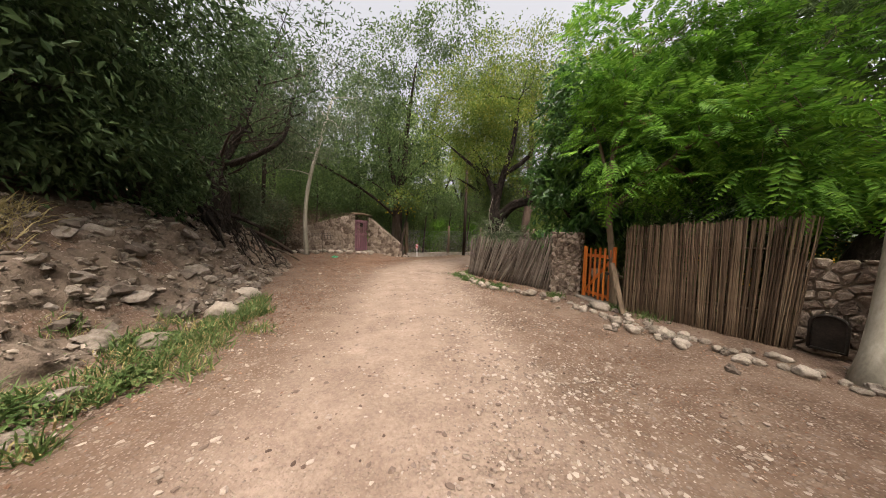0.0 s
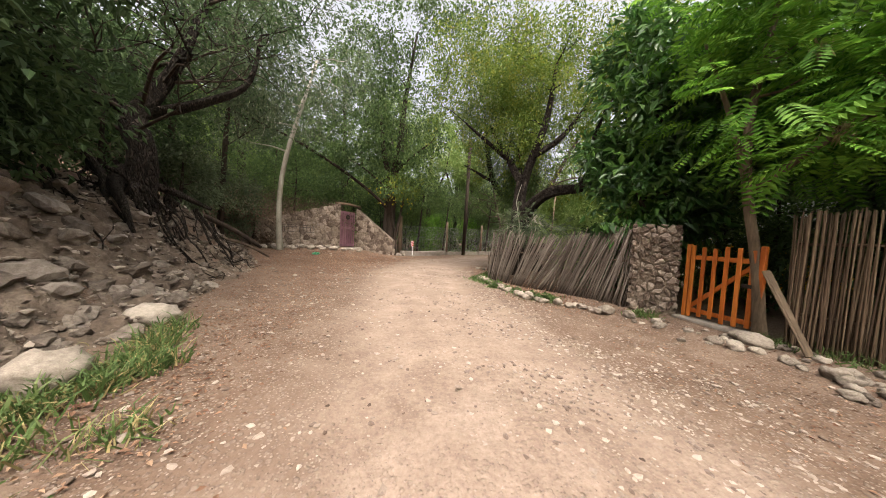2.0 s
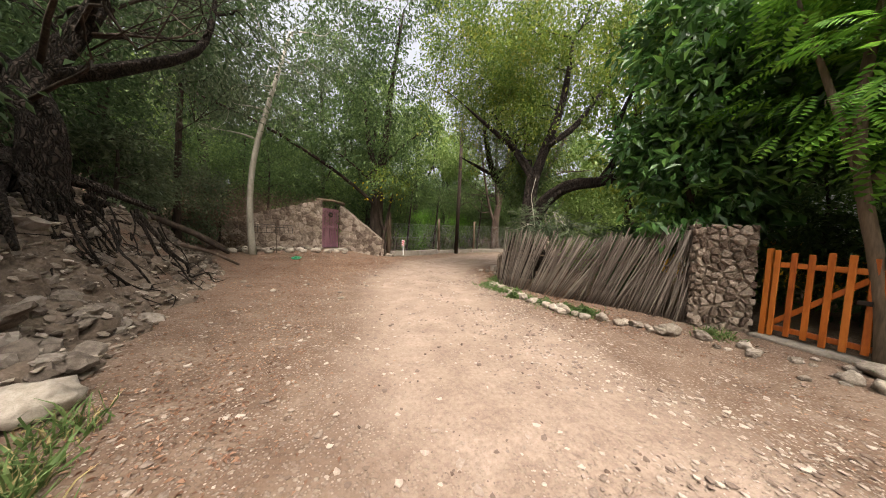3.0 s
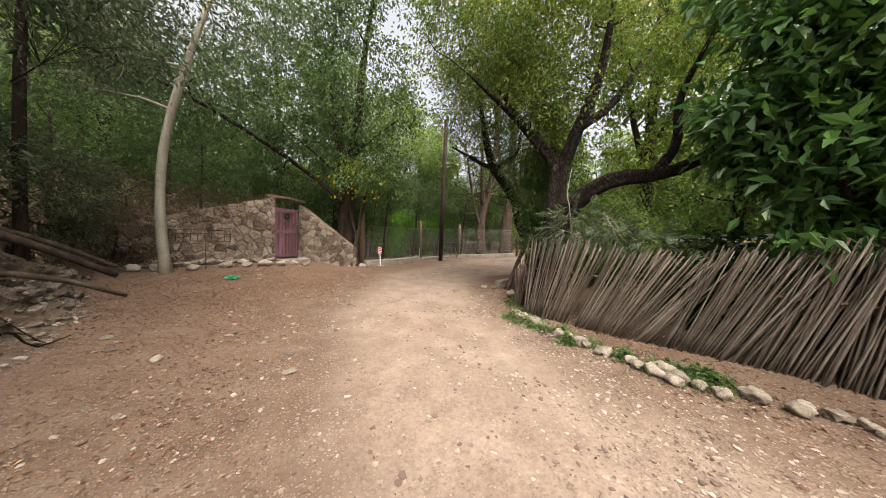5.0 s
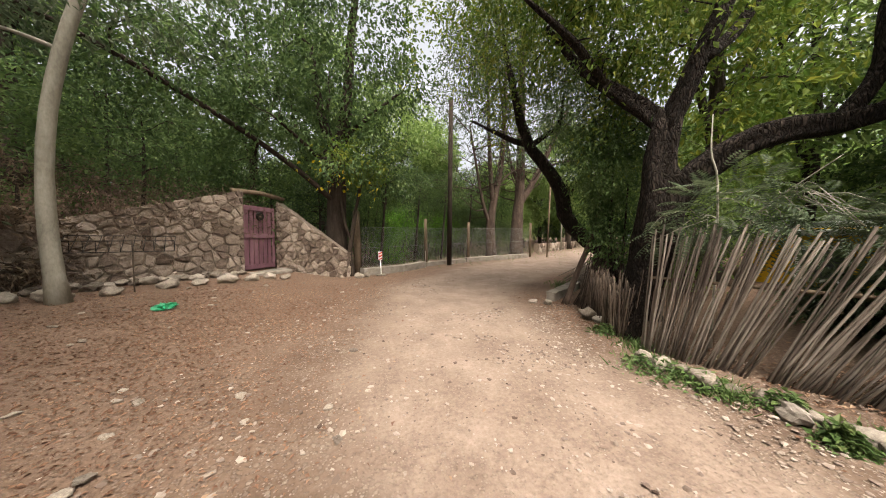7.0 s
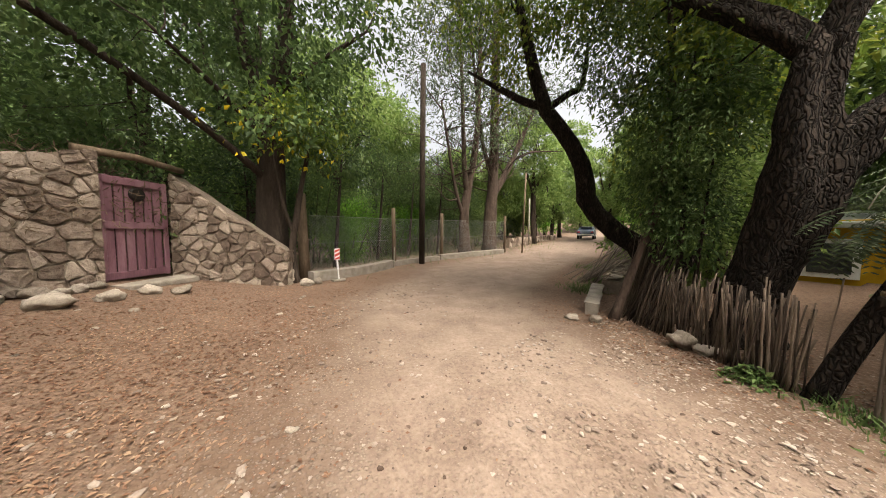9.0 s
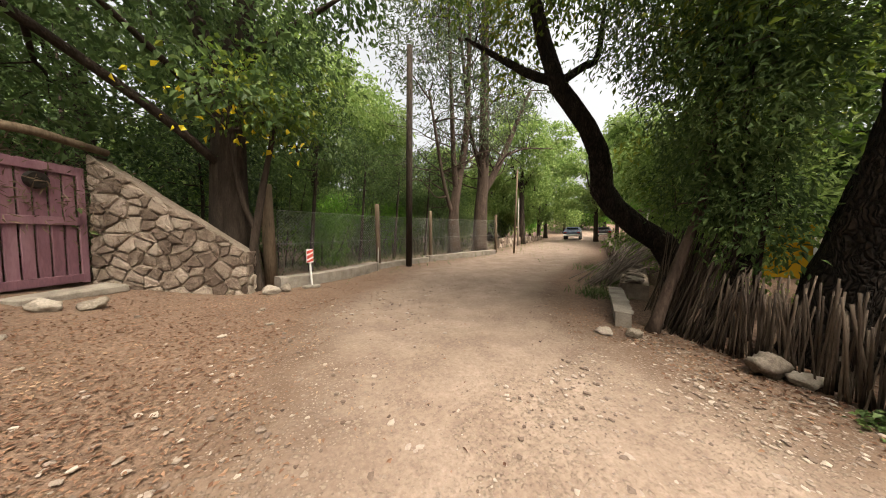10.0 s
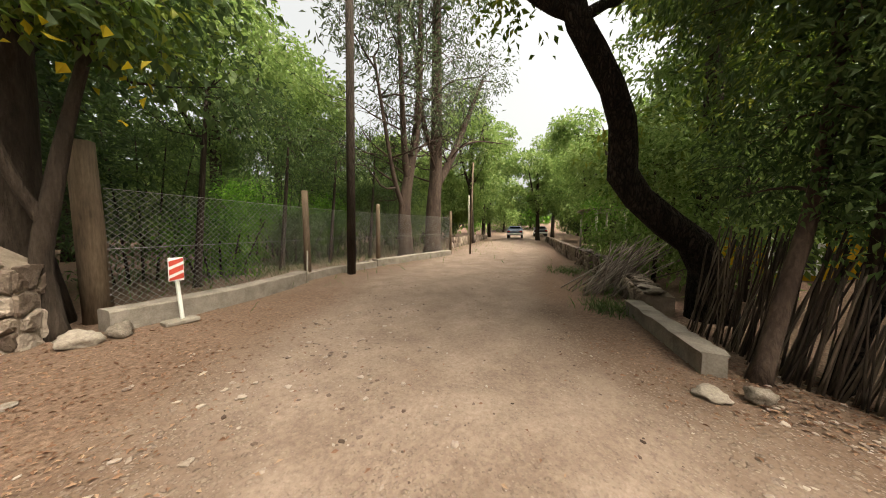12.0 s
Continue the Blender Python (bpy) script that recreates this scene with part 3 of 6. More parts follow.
for i in range(70):
    f = random.random()
    k = EDGE[int(f * 32)]
    stone(k[0] + random.gauss(0.1, 0.25), k[1] + random.gauss(0.1, 0.3), random.uniform(0.07, 0.15), PALES if random.random() < 0.5 else ROCKS, "small stone by the cane fence", "small verge stones")
for i in range(60):
    x, y = random.uniform(-6.2, -1.8), random.uniform(8.5, 16.5)
    if line_distance(np.array([[x, y]]), FOOT_A)[0] > -0.4:
        continue
    stone(x, y, random.uniform(0.05, 0.13), ROCKS if i % 2 else PALES, "small pale stone half sunk in the dirt", "small verge stones", 0.35, 0.6)
for x, y, s in ((-5.3, 15.9, 0.55), (-4.95, 16.3, 0.4), (-5.7, 15.6, 0.36), (-6.1, 15.3, 0.5), (-4.7, 16.8, 0.4), (-6.6, 14.7, 0.4), (-7.1, 14.3, 0.5), (-4.35, 16.9, 0.35), (-7.6, 14.2, 0.45), (-2.35, 17.7, 0.4), (-2.1, 17.85, 0.35)):
    stone(x, y, s * 0.75, PALES, "pale boulder at the foot of the stone wall", "wall foot boulders", 0.15, 1.0, "boulder")

for i in range(17):
    q = 0.9 + 0.2 * i
    o = random.uniform(0.25, 0.6)
    stone(-8.9 + 0.774 * q + 0.634 * o, 14.75 + 0.634 * q - 0.774 * o, random.uniform(0.2, 0.4), PALES if i % 3 else ROCKS, "rounded field stone along the foot of the stone wall", "wall foot boulders", 0.15, 1.0, "boulder")

# gravel: countless pebbles, joined
PEB = []
for s in range(5):
    bm = bmesh.new()
    bmesh.ops.create_icosphere(bm, subdivisions=1, radius=0.5)
    for v in bm.verts:
        v.co = Vector((v.co.x, v.co.y * 0.8, v.co.z * 0.5)) * (1 + 0.9 * noise.noise(v.co * 3.3 + Vector((s * 5, 0, 0))))
    bm.verts.index_update()
    PEB.append((np.array([v.co[:] for v in bm.verts]), np.array([[v.index for v in f.verts] for f in bm.faces])))
    bm.free()


def scattered(name, label, n, place, size, material, g):
    """n small stones where place(g, n) says, size in metres (low, high)."""
    xy = place(g, n)
    z = heights(xy[:, 0], xy[:, 1])
    s = size[0] + (size[1] - size[0]) * g.uniform(0, 1, len(xy)) ** 3.5
    a = g.uniform(0, 6.28, len(xy))
    pieces = []
    for i in range(5):
        pv, pf = PEB[i]
        idx = np.arange(i, len(xy), 5)
        ca, sa = np.cos(a[idx])[:, None], np.sin(a[idx])[:, None]
        X = (pv[:, 0] * ca - pv[:, 1] * sa) * s[idx, None] + xy[idx, :1]
        Y = (pv[:, 0] * sa + pv[:, 1] * ca) * s[idx, None] + xy[idx, 1:]
        Z = pv[:, 2] * s[idx, None] * 0.8 + z[idx, None] + 0.04 * s[idx, None]
        V = np.stack([X, Y, Z], -1).reshape(-1, 3)
        F = (pf[None] + (np.arange(len(idx)) * len(pv))[:, None, None]).reshape(-1, 3)
        pieces.append((V, F))
    return tagged(new(name, np_mesh(name, *gathered(pieces), material)), label, "gravel", kind="stuff")


def place_right(g, n):
    t = g.uniform(0, 1, n)
    y = 0.6 + 12.5 * t ** 1.2
    c = np.interp(y, ROAD_A[:, 1], ROAD_A[:, 0])
    return np.stack([c + g.normal(1.35, 0.75, n), y], 1)


def place_left(g, n):
    y = g.uniform(0.6, 17, n)
    c = np.interp(y, ROAD_A[:, 1], ROAD_A[:, 0])
    return np.stack([c - np.abs(g.normal(1.9, 0.9, n)), y], 1)


def place_all(g, n):
    y = g.uniform(0.6, 19, n)
    c = np.interp(y, ROAD_A[:, 1], ROAD_A[:, 0])
    return np.stack([c + g.uniform(-3.2, 3.6, n), y], 1)


scattered("gravel", "loose pale and pink gravel on the road", 17500, place_right, (0.012, 0.055), M_GRAVEL, rng)
scattered("gravel", "loose stones along the shaded verge", 5200, place_left, (0.012, 0.065), M_GRAVEL, rng)
scattered("gravel", "fine grit on the dirt road", 4000, place_all, (0.01, 0.035), M_GRAVEL, rng)


scattered("clods", "dark earth crumbs and bark bits on the road", 2600, place_all, (0.008, 0.04), M_CLOD, rng)


def litter(name, label, n, centre, spread, material, size, g):
    x, y = g.normal(centre[0], spread[0], n), g.normal(centre[1], spread[1], n)
    off_track = np.abs(line_distance(np.stack([x, y], 1), ROAD_A)) + g.normal(0, 0.35, n) > 1.7  # wheels sweep the track clean
    keep = off_track | (g.uniform(0, 1, n) < 0.06)
    x, y = x[keep], y[keep]
    n = len(x)
    z = heights(x, y) + 0.01
    a = g.uniform(0, 6.28, n)
    way = np.stack([np.cos(a), np.sin(a), g.normal(0, 0.12, n)], 1)
    L = g.uniform(*size, n)
    v, f = blades(np.stack([x, y, z], 1), way, np.array((0, 0, 1.0)) + g.normal(0, 0.35, (n, 3)), L, L * 0.5)
    return tagged(new(name, np_mesh(name, v, f, material)), label, "leaves", kind="stuff")


litter("fallen_leaves", "brown dead leaves strewn before the stone wall", 14500, (-4.6, 12.9), (1.4, 2.0), M_LITTER, (0.015, 0.048), rng)
litter("fallen_leaves", "brown dead leaves on the road verge", 6500, (-2.9, 9.2), (0.9, 3.2), M_LITTER, (0.015, 0.045), rng)
litter("fallen_leaves", "dead leaves and straw along the bank foot", 4200, (-2.2, 4.2), (0.55, 2.2), M_LITTER, (0.015, 0.05), rng)
litter("fallen_leaves", "dead leaves below the stick fence", 2600, (1.7, 12.4), (0.45, 1.0), M_LITTER, (0.015, 0.05), rng)
litter("fallen_leaves", "reddish dead leaves under the leaning fence", 2200, (2.35, 8.9), (0.5, 0.9), M_LITTER, (0.025, 0.06), rng)
litter("fallen_leaves", "scattered dead leaves on the dirt", 2500, (3.2, 4.6), (0.9, 1.6), M_LITTER, (0.015, 0.04), rng)
litter("fallen_leaves", "scattered dead leaves on the shaded verge", 9500, (-2.4, 14.9), (1.5, 1.9), M_LITTER, (0.015, 0.045), rng)


def grass(name, label, n, spots, material, length, g):
    S = np.array(spots, float)[g.integers(0, len(spots), n)]
    x, y = S[:, 0] + g.normal(0, 1, n) * S[:, 2], S[:, 1] + g.normal(0, 1, n) * S[:, 2]
    z = heights(x, y) - 0.01
    way = g.normal(0, 0.45, (n, 3)) + (0, 0, 1.0)
    L = g.uniform(*length, n)
    A = np.stack([x, y, z], 1)
    a = unit(way)
    lean = unit(g.normal(0, 1, (n, 3)) * (1, 1, 0))
    W = 0.003 + 0.005 * g.uniform(0, 1, n)
    side = unit(np.cross(a, lean)) * W[:, None]
    m = A + a * L[:, None] * 0.55
    tip = m + (a * 0.5 + lean * 0.7) * L[:, None] * 0.45
    V = np.stack([A - side, A + side, m + side * 0.8, m - side * 0.8, tip], 1).reshape(-1, 3)
    b = np.arange(n)[:, None] * 5
    F = np.concatenate([b + [0, 1, 2], b + [0, 2, 3], b + [3, 2, 4]])
    return tagged(new(name, np_mesh(name, V, F, material)), label, "grass", kind="stuff")


tuft = random.Random(4)
VERGE = [(np.interp(y, [0.5, 3.0, 5.8], [-2.1, -2.0, -2.75]) + tuft.gauss(0, 0.22), y, tuft.choice((0.03, 0.05, 0.08))) for y in [tuft.uniform(0.4, 5.6) for _ in range(60)]]
VERGE += [(-2.5 + tuft.gauss(0, 0.3), tuft.uniform(1.6, 4.4), 0.09) for _ in range(20)]
grass("grass", "green grass tufts along the bank foot", 5600, VERGE, M_GRASS, (0.06, 0.3), rng)
grass("grass", "dry grass along the bank foot", 3600, VERGE, M_STRAW, (0.06, 0.2), rng)
grass("grass", "small green weeds along the leaning fence", 1700, [(1.15, 10.5, 0.16), (1.3, 10.0, 0.12), (1.6, 9.3, 0.1), (1.9, 8.5, 0.16), (2.2, 8.3, 0.15), (3.3, 7.1, 0.1), (1.45, 11.0, 0.12), (4.4, 5.6, 0.15), (4.0, 6.0, 0.1)], M_GRASS, (0.05, 0.2), rng)
grass("grass", "tall yellowed grass clump on the bank", 420, [(-4.1, 3.3, 0.12), (-4.3, 3.6, 0.08)], M_STRAW, (0.2, 0.48), rng)
grass("grass", "green grass behind the wire fence", 5000, [(2, 25, 2.0), (5, 27, 2.5), (-1, 23, 1.5), (9, 29, 3)], M_GRASS, (0.15, 0.45), rng)
grass("grass", "tufts on the far roadside", 900, [(4.6, 15.0, 0.3), (6.3, 16.4, 0.3), (3.3, 14.6, 0.2)], M_GRASS, (0.1, 0.3), rng)



def weeds(label, n, spots, material, g):
    """Low broad-leaved weeds in clumps."""
    S = np.array(spots, float)[g.integers(0, len(spots), n)]
    off = g.normal(0, 1, (n, 2)) * S[:, 2:3]
    x, y = S[:, 0] + off[:, 0], S[:, 1] + off[:, 1]
    z = heights(x, y) + g.uniform(0.01, 0.16, n) * np.exp(-(off ** 2).sum(1) / (2 * S[:, 2] ** 2))
    way = g.normal(0, 1, (n, 3)) * (1, 1, 0.35)
    L = g.uniform(0.03, 0.075, n)
    v, f = blades(np.stack([x, y, z], 1), way, np.array((0, 0, 1.0)) + g.normal(0, 0.3, (n, 3)), L, L * 0.6)
    return tagged(new("weeds", np_mesh("weeds", v, f, material)), label, "plants", kind="stuff")


weeds("low green weeds at the foot of the cane fence", 2600, [(1.1, 10.5, 0.17), (1.25, 10.15, 0.12), (1.5, 9.75, 0.08), (1.75, 8.9, 0.1), (1.95, 8.5, 0.12), (2.2, 8.3, 0.1), (1.5, 11.5, 0.09), (1.3, 9.4, 0.06)], M_GRASS, rng)
weeds("low green weeds in the grass along the bank", 1500, [(-2.1, 2.4, 0.14), (-1.9, 2.9, 0.1), (-2.5, 3.6, 0.14), (-2.2, 1.7, 0.16), (-2.6, 4.6, 0.1)], M_GRASS, rng)
# ---- earth bank with stones ----
us, vs = np.linspace(0, 1, 260), np.linspace(0, 1, 48)
foot = smooth_path([(a, b, 0) for a, b in FOOT[1:10]], len(us))[:, :2]
tan = unit(np.gradient(foot, axis=0))
left = np.stack([-tan[:, 1], tan[:, 0]], 1)
BV = []
for p, nrm in zip(foot, left):
    q = p + np.outer(vs * 2.6 - 0.15, nrm)
    z = heights(q[:, 0], q[:, 1])
    for (a, b), h, v in zip(q, z, vs):
        e = ramp01(np.array(min(v, 1 - v) * 7)).item()
        w = 0.2 * noise.noise(Vector((a * 1.6, b * 1.6, h * 1.6))) + 0.17 * abs(noise.noise(Vector((a * 4.5, b * 4.5, h * 4)))) + 0.08 * noise.noise(Vector((a * 10, b * 10, h * 10)))
        BV.append((a - nrm[0] * w * 0.8 * e, b - nrm[1] * w * 0.8 * e, h + (0.05 + w * 0.6) * e - 0.02))
nu, nv = len(us), len(vs)
ii, jj = np.meshgrid(np.arange(nu - 1), np.arange(nv - 1), indexing="ij")
bank_faces = np.stack([ii * nv + jj, (ii + 1) * nv + jj, (ii + 1) * nv + jj + 1, ii * nv + jj + 1], -1).reshape(-1, 4)[:, ::-1]
earth_bank = tagged(new("earth_bank", np_mesh("earth_bank", BV, bank_faces, M_BANK, True)), "eroded stony clay bank beside the road", "bank", kind="structure")
BVA = np.array(BV).reshape(nu, nv, 3)

# ---- dry stone walls ----


def clip(poly, n, d):
    """The part of a polygon where n . p <= d."""
    out = []
    for a, b in zip(poly, poly[1:] + poly[:1]):
        fa, fb = n[0] * a[0] + n[1] * a[1] - d, n[0] * b[0] + n[1] * b[1] - d
        if fa <= 0:
            out.append(a)
        if (fa < 0) != (fb < 0) and abs(fa - fb) > 1e-9:
            t = fa / (fa - fb)
            out.append((a[0] + t * (b[0] - a[0]), a[1] + t * (b[1] - a[1])))
    return out


def cells(outline, cell, seed, gap, flatness=0.75):
    """Irregular stone outlines that fill a convex outline."""
    r = random.Random(seed)
    xs, ys = [p[0] for p in outline], [p[1] for p in outline]
    sites = []
    row, y = 0, min(ys) + cell * 0.3
    while y < max(ys) + cell:
        x = min(xs) + r.uniform(-0.3, 0.3) * cell
        while x < max(xs) + cell:
            sites.append((x + r.uniform(-0.3, 0.3) * cell, y + r.uniform(-0.38, 0.38) * cell * flatness))
            if r.random() < 0.4:
                sites.append((x + r.uniform(0.3, 0.6) * cell, y + r.uniform(-0.4, 0.4) * cell * flatness))
            x += cell * r.uniform(0.75, 1.7)
        y += cell * flatness
    out = []
    for i, s in enumerate(sites):
        poly = [tuple(p) for p in outline]
        for j, q in enumerate(sites):
            if i == j or abs(q[0] - s[0]) > 3 * cell or abs(q[1] - s[1]) > 3 * cell:
                continue
            n = (q[0] - s[0], q[1] - s[1])
            L = math.hypot(*n) or 1e-6
            n = (n[0] / L, n[1] / L)
            poly = clip(poly, n, n[0] * (s[0] + q[0]) / 2 + n[1] * (s[1] + q[1]) / 2 - gap / 2)
            if len(poly) < 3:
                break
        if len(poly) < 3:
            continue
        area = abs(sum(a[0] * b[1] - a[1] * b[0] for a, b in zip(poly, poly[1:] + poly[:1]))) / 2
        if area > 0.12 * cell * cell:
            out.append(poly)
    return out


def stone_block(poly, depth, r):
    """A stone with rounded edges and an uneven face. Local x along the wall, z up, -y outward."""
    cx, cz = sum(p[0] for p in poly) / len(poly), sum(p[1] for p in poly) / len(poly)
    pts = []
    for a, b in zip(poly, poly[1:] + poly[:1]):
        if math.hypot(a[0] - b[0], a[1] - b[1]) < 0.02:
            continue
        pts += [(a[0] * 0.85 + b[0] * 0.15, a[1] * 0.85 + b[1] * 0.15), (a[0] * 0.15 + b[0] * 0.85, a[1] * 0.15 + b[1] * 0.85)]
    n = len(pts)
    if n < 5:
        return None
    V = []
    tilt = r.uniform(-0.12, 0.12), r.uniform(-0.12, 0.12)
    for k, d in ((1.0, 0.0), (0.95, -depth * 0.7), (0.74, -depth)):
        for x, z in pts:
            dx, dz = (x - cx) * k, (z - cz) * k
            V.append((cx + dx + (r.uniform(-0.01, 0.01) if d else 0), d + (tilt[0] * dx + tilt[1] * dz if d else 0) + (r.uniform(-0.01, 0.01) if d else 0.02), cz + dz + (r.uniform(-0.01, 0.01) if d else 0)))
    V.append((cx, -depth * r.uniform(0.95, 1.25), cz))
    F = []
    for ring in (0, 1):
        for i in range(n):
            a, b = ring * n + i, ring * n + (i + 1) % n
            F += [(a, b, b + n), (a, b + n, a + n)]
    F += [(2 * n + i, 2 * n + (i + 1) % n, 3 * n) for i in range(n)]
    return V, F


def stone_wall(name, label, a, b, foot_z, top_a, top_b, thick, cell, seed, both_ends=False, depth=0.04, top_stones=False):
    """A wall from a to b (seen from its right side), with a sloping top, a mortar core and single stones."""
    a, b = Vector((*a, 0)), Vector((*b, 0))
    d = b - a
    L = d.length
    base = pose(a.x, a.y, 0, 0, 0, math.degrees(math.atan2(d.y, d.x)))
    bm = bmesh.new()
    n = max(2, int(L / 0.25))
    rows = []
    r = random.Random(seed)
    for i in range(n + 1):
        f = i / n
        h = top_a + (top_b - top_a) * f - 0.03 + r.uniform(-0.03, 0.02)
        rows.append([bm.verts.new((f * L, y, z)) for y, z in ((0.015, foot_z - 0.3), (0.015, h), (thick, h - 0.02), (thick, foot_z - 0.3))])
    for p, q in zip(rows[:-1], rows[1:]):
        for k in range(4):
            bm.faces.new((p[k], q[k], q[(k + 1) % 4], p[(k + 1) % 4]))
    bm.faces.new(rows[0])
    bm.faces.new(rows[-1][::-1])
    bmesh.ops.recalc_face_normals(bm, faces=bm.faces[:])
    wall = new(name, bpy.data.meshes.new(name))
    bm.to_mesh(wall.data)
    bm.free()
    wall.data.materials.append(M_MORTAR)
    wall.matrix_basis = base
    tagged(wall, label, "wall", kind="structure")
    faces = [([(0, foot_z - 0.1), (L, foot_z - 0.1), (L, top_b), (0, top_a)], Matrix.Identity(4))]
    if both_ends:
        faces.append(([(0, foot_z - 0.1), (thick, foot_z - 0.1), (thick, top_a), (0, top_a)], pose(0, thick, 0, 0, 0, -90)))
        faces.append(([(0, foot_z - 0.1), (thick, foot_z - 0.1), (thick, top_b), (0, top_b)], pose(L, 0, 0, 0, 0, 90)))
    for k, (outline, m) in enumerate(faces):
        for poly in cells(outline, cell, seed + k * 17, 0.022):
            block = stone_block(poly, depth * r.uniform(0.5, 1.1), r)
            if block:
                me = np_mesh("stone", block[0], block[1], M_WALLSTONE)
                o = part("stone", me, M_WALLSTONE, wall)
                o.matrix_basis = m
    if top_stones:
        x = 0.1
        while x < L - 0.05:
            s = r.uniform(0.16, 0.34)
            o = part("capstone", r.choice(ROCKS), M_ROCK, wall)
            o.matrix_basis = Matrix.Translation((x, thick * 0.45, top_a + (top_b - top_a) * x / L)) @ pose(0, 0, 0, r.uniform(-8, 8), r.uniform(-8, 8), r.uniform(-40, 40)) @ Matrix.Diagonal((s * 1.0, thick * 0.95, s * 0.5, 1))
            x += s * 0.8
    return wall


# ---- things along the road ----


def cane_mesh(name, length, radius, material, seed):
    r = random.Random(seed)
    k = max(5, int(length / 0.2))
    pts = [(r.uniform(-0.005, 0.005), r.uniform(-0.005, 0.005), length * i / k) for i in range(k + 1)]
    rad = [radius * (1.0 - 0.25 * i / k) * r.uniform(0.92, 1.1) for i in range(k + 1)]
    v, f = tube_arrays(pts, rad, 6)
    return np_mesh(name, v, f, material, True)


CANES = [cane_mesh("cane", 1.0, 0.0145, M_CANE, s) for s in range(6)]
GREYCANES = [cane_mesh("cane", 1.0, 0.0135, M_GREYCANE, s) for s in range(6)]
STICKS = [cane_mesh("stick", 1.0, 0.012, M_STICK, s) for s in range(6)]


def stick_at(parent, meshes, foot_p, top_p, name="cane", fat=1.0):
    o = part(name, random.choice(meshes), None, parent)
    f, t = Vector(foot_p), Vector(top_p)
    q = (t - f).to_track_quat("Z", "Y")
    o.matrix_basis = Matrix.Translation(f) @ q.to_matrix().to_4x4() @ pose(0, 0, 0, 0, 0, random.uniform(0, 360)) @ Matrix.Diagonal((fat, fat, (t - f).length, 1))
    return o


random.seed(21)
# upright cane fence
fence = thing("cane_fence", "upright brown cane fence panel beside the orange gate", "fence")
A, B = Vector((4.2, 6.0, 0)), Vector((5.22, 4.28, 0))
n = 210
for i in range(n):
    f = i / (n - 1)
    p = A.lerp(B, f)
    p.z = gz(p.x, p.y) - 0.05
    lean = 0.02 * math.sin(f * 9) + (0.13 * ((f - 0.72) / 0.28) ** 1.5 if f > 0.72 else 0)
    t = p + (B - A).normalized() * (lean + random.gauss(0, 0.012)) + Vector((random.gauss(0, 0.01), random.gauss(0, 0.01), 1.66 + 0.1 * f + random.gauss(0, 0.02)))
    p += Vector((random.gauss(0, 0.008), random.gauss(0, 0.008), 0)) + Vector((0.8, 0.6, 0)) * (0.055 * (i % 2))
    t += Vector((0.8, 0.6, 0)) * (0.055 * (i % 2))
    stick_at(fence, CANES, p, t, "cane", random.uniform(0.5, 0.8))
for h in (0.5, 1.35):
    v, f = tube_arrays([(A.x + 0.04, A.y + 0.03, h), (B.x + 0.04, B.y + 0.03, h + 0.05)], [0.02, 0.02], 6)
    part("rail", np_mesh("rail", v, f, M_POST, True), M_POST, fence)

# leaning cane fence
fence2 = thing("leaning_cane_fence", "collapsed grey cane fence leaning in rows", "fence")
LINE = smooth_path([(3.4, 7.62, 0), (2.95, 8.35, 0), (2.5, 9.1, 0), (1.95, 10.0, 0), (1.45, 10.9, 0)], 290)
# bundles: where each begins along the fence, and its lean from first to last cane
LEAN = [(0.0, 0.14, 0.22), (0.1, 0.24, 0.3), (0.27, 0.42, 0.3), (0.52, 0.56, 0.34), (0.8, 0.36, 0.08)]
for i, p in enumerate(LINE):
    f = i / 289
    d = unit((LINE[max(0, i - 1)] - LINE[min(289, i + 1)]))
    k = max(j for j in range(len(LEAN)) if f >= LEAN[j][0] - 1e-6)
    f0, first, last = LEAN[k]
    f1 = LEAN[k + 1][0] if k + 1 < len(LEAN) else 1.0
    inside = (f - f0) / (f1 - f0)
    if inside > 0.9 and k < len(LEAN) - 1:  # open gaps between the bundles
        continue
    lean = max(0.04, first + (last - first) * inside + random.gauss(0, 0.035))
    L = random.gauss(1.5, 0.06)
    x, y = p[0] + random.gauss(0, 0.03), p[1] + random.gauss(0, 0.025)
    foot_p = (x, y, gz(x, y) - 0.03)
    out = random.gauss(0.1, 0.035)
    top_p = (x + d[0] * L * math.sin(lean) + out * 0.8, y + d[1] * L * math.sin(lean) + out * 0.4, foot_p[2] + L * math.cos(lean))
    stick_at(fence2, GREYCANES, foot_p, top_p, "cane", random.uniform(0.6, 1.0))
v, f = tube_arrays(smooth_path([(3.5, 7.6, 0.95), (2.65, 9.1, 0.9), (1.55, 10.95, 0.9)], 12), np.full(12, 0.02), 6)
part("rail", np_mesh("rail", v, f, M_POST, True), M_POST, fence2)

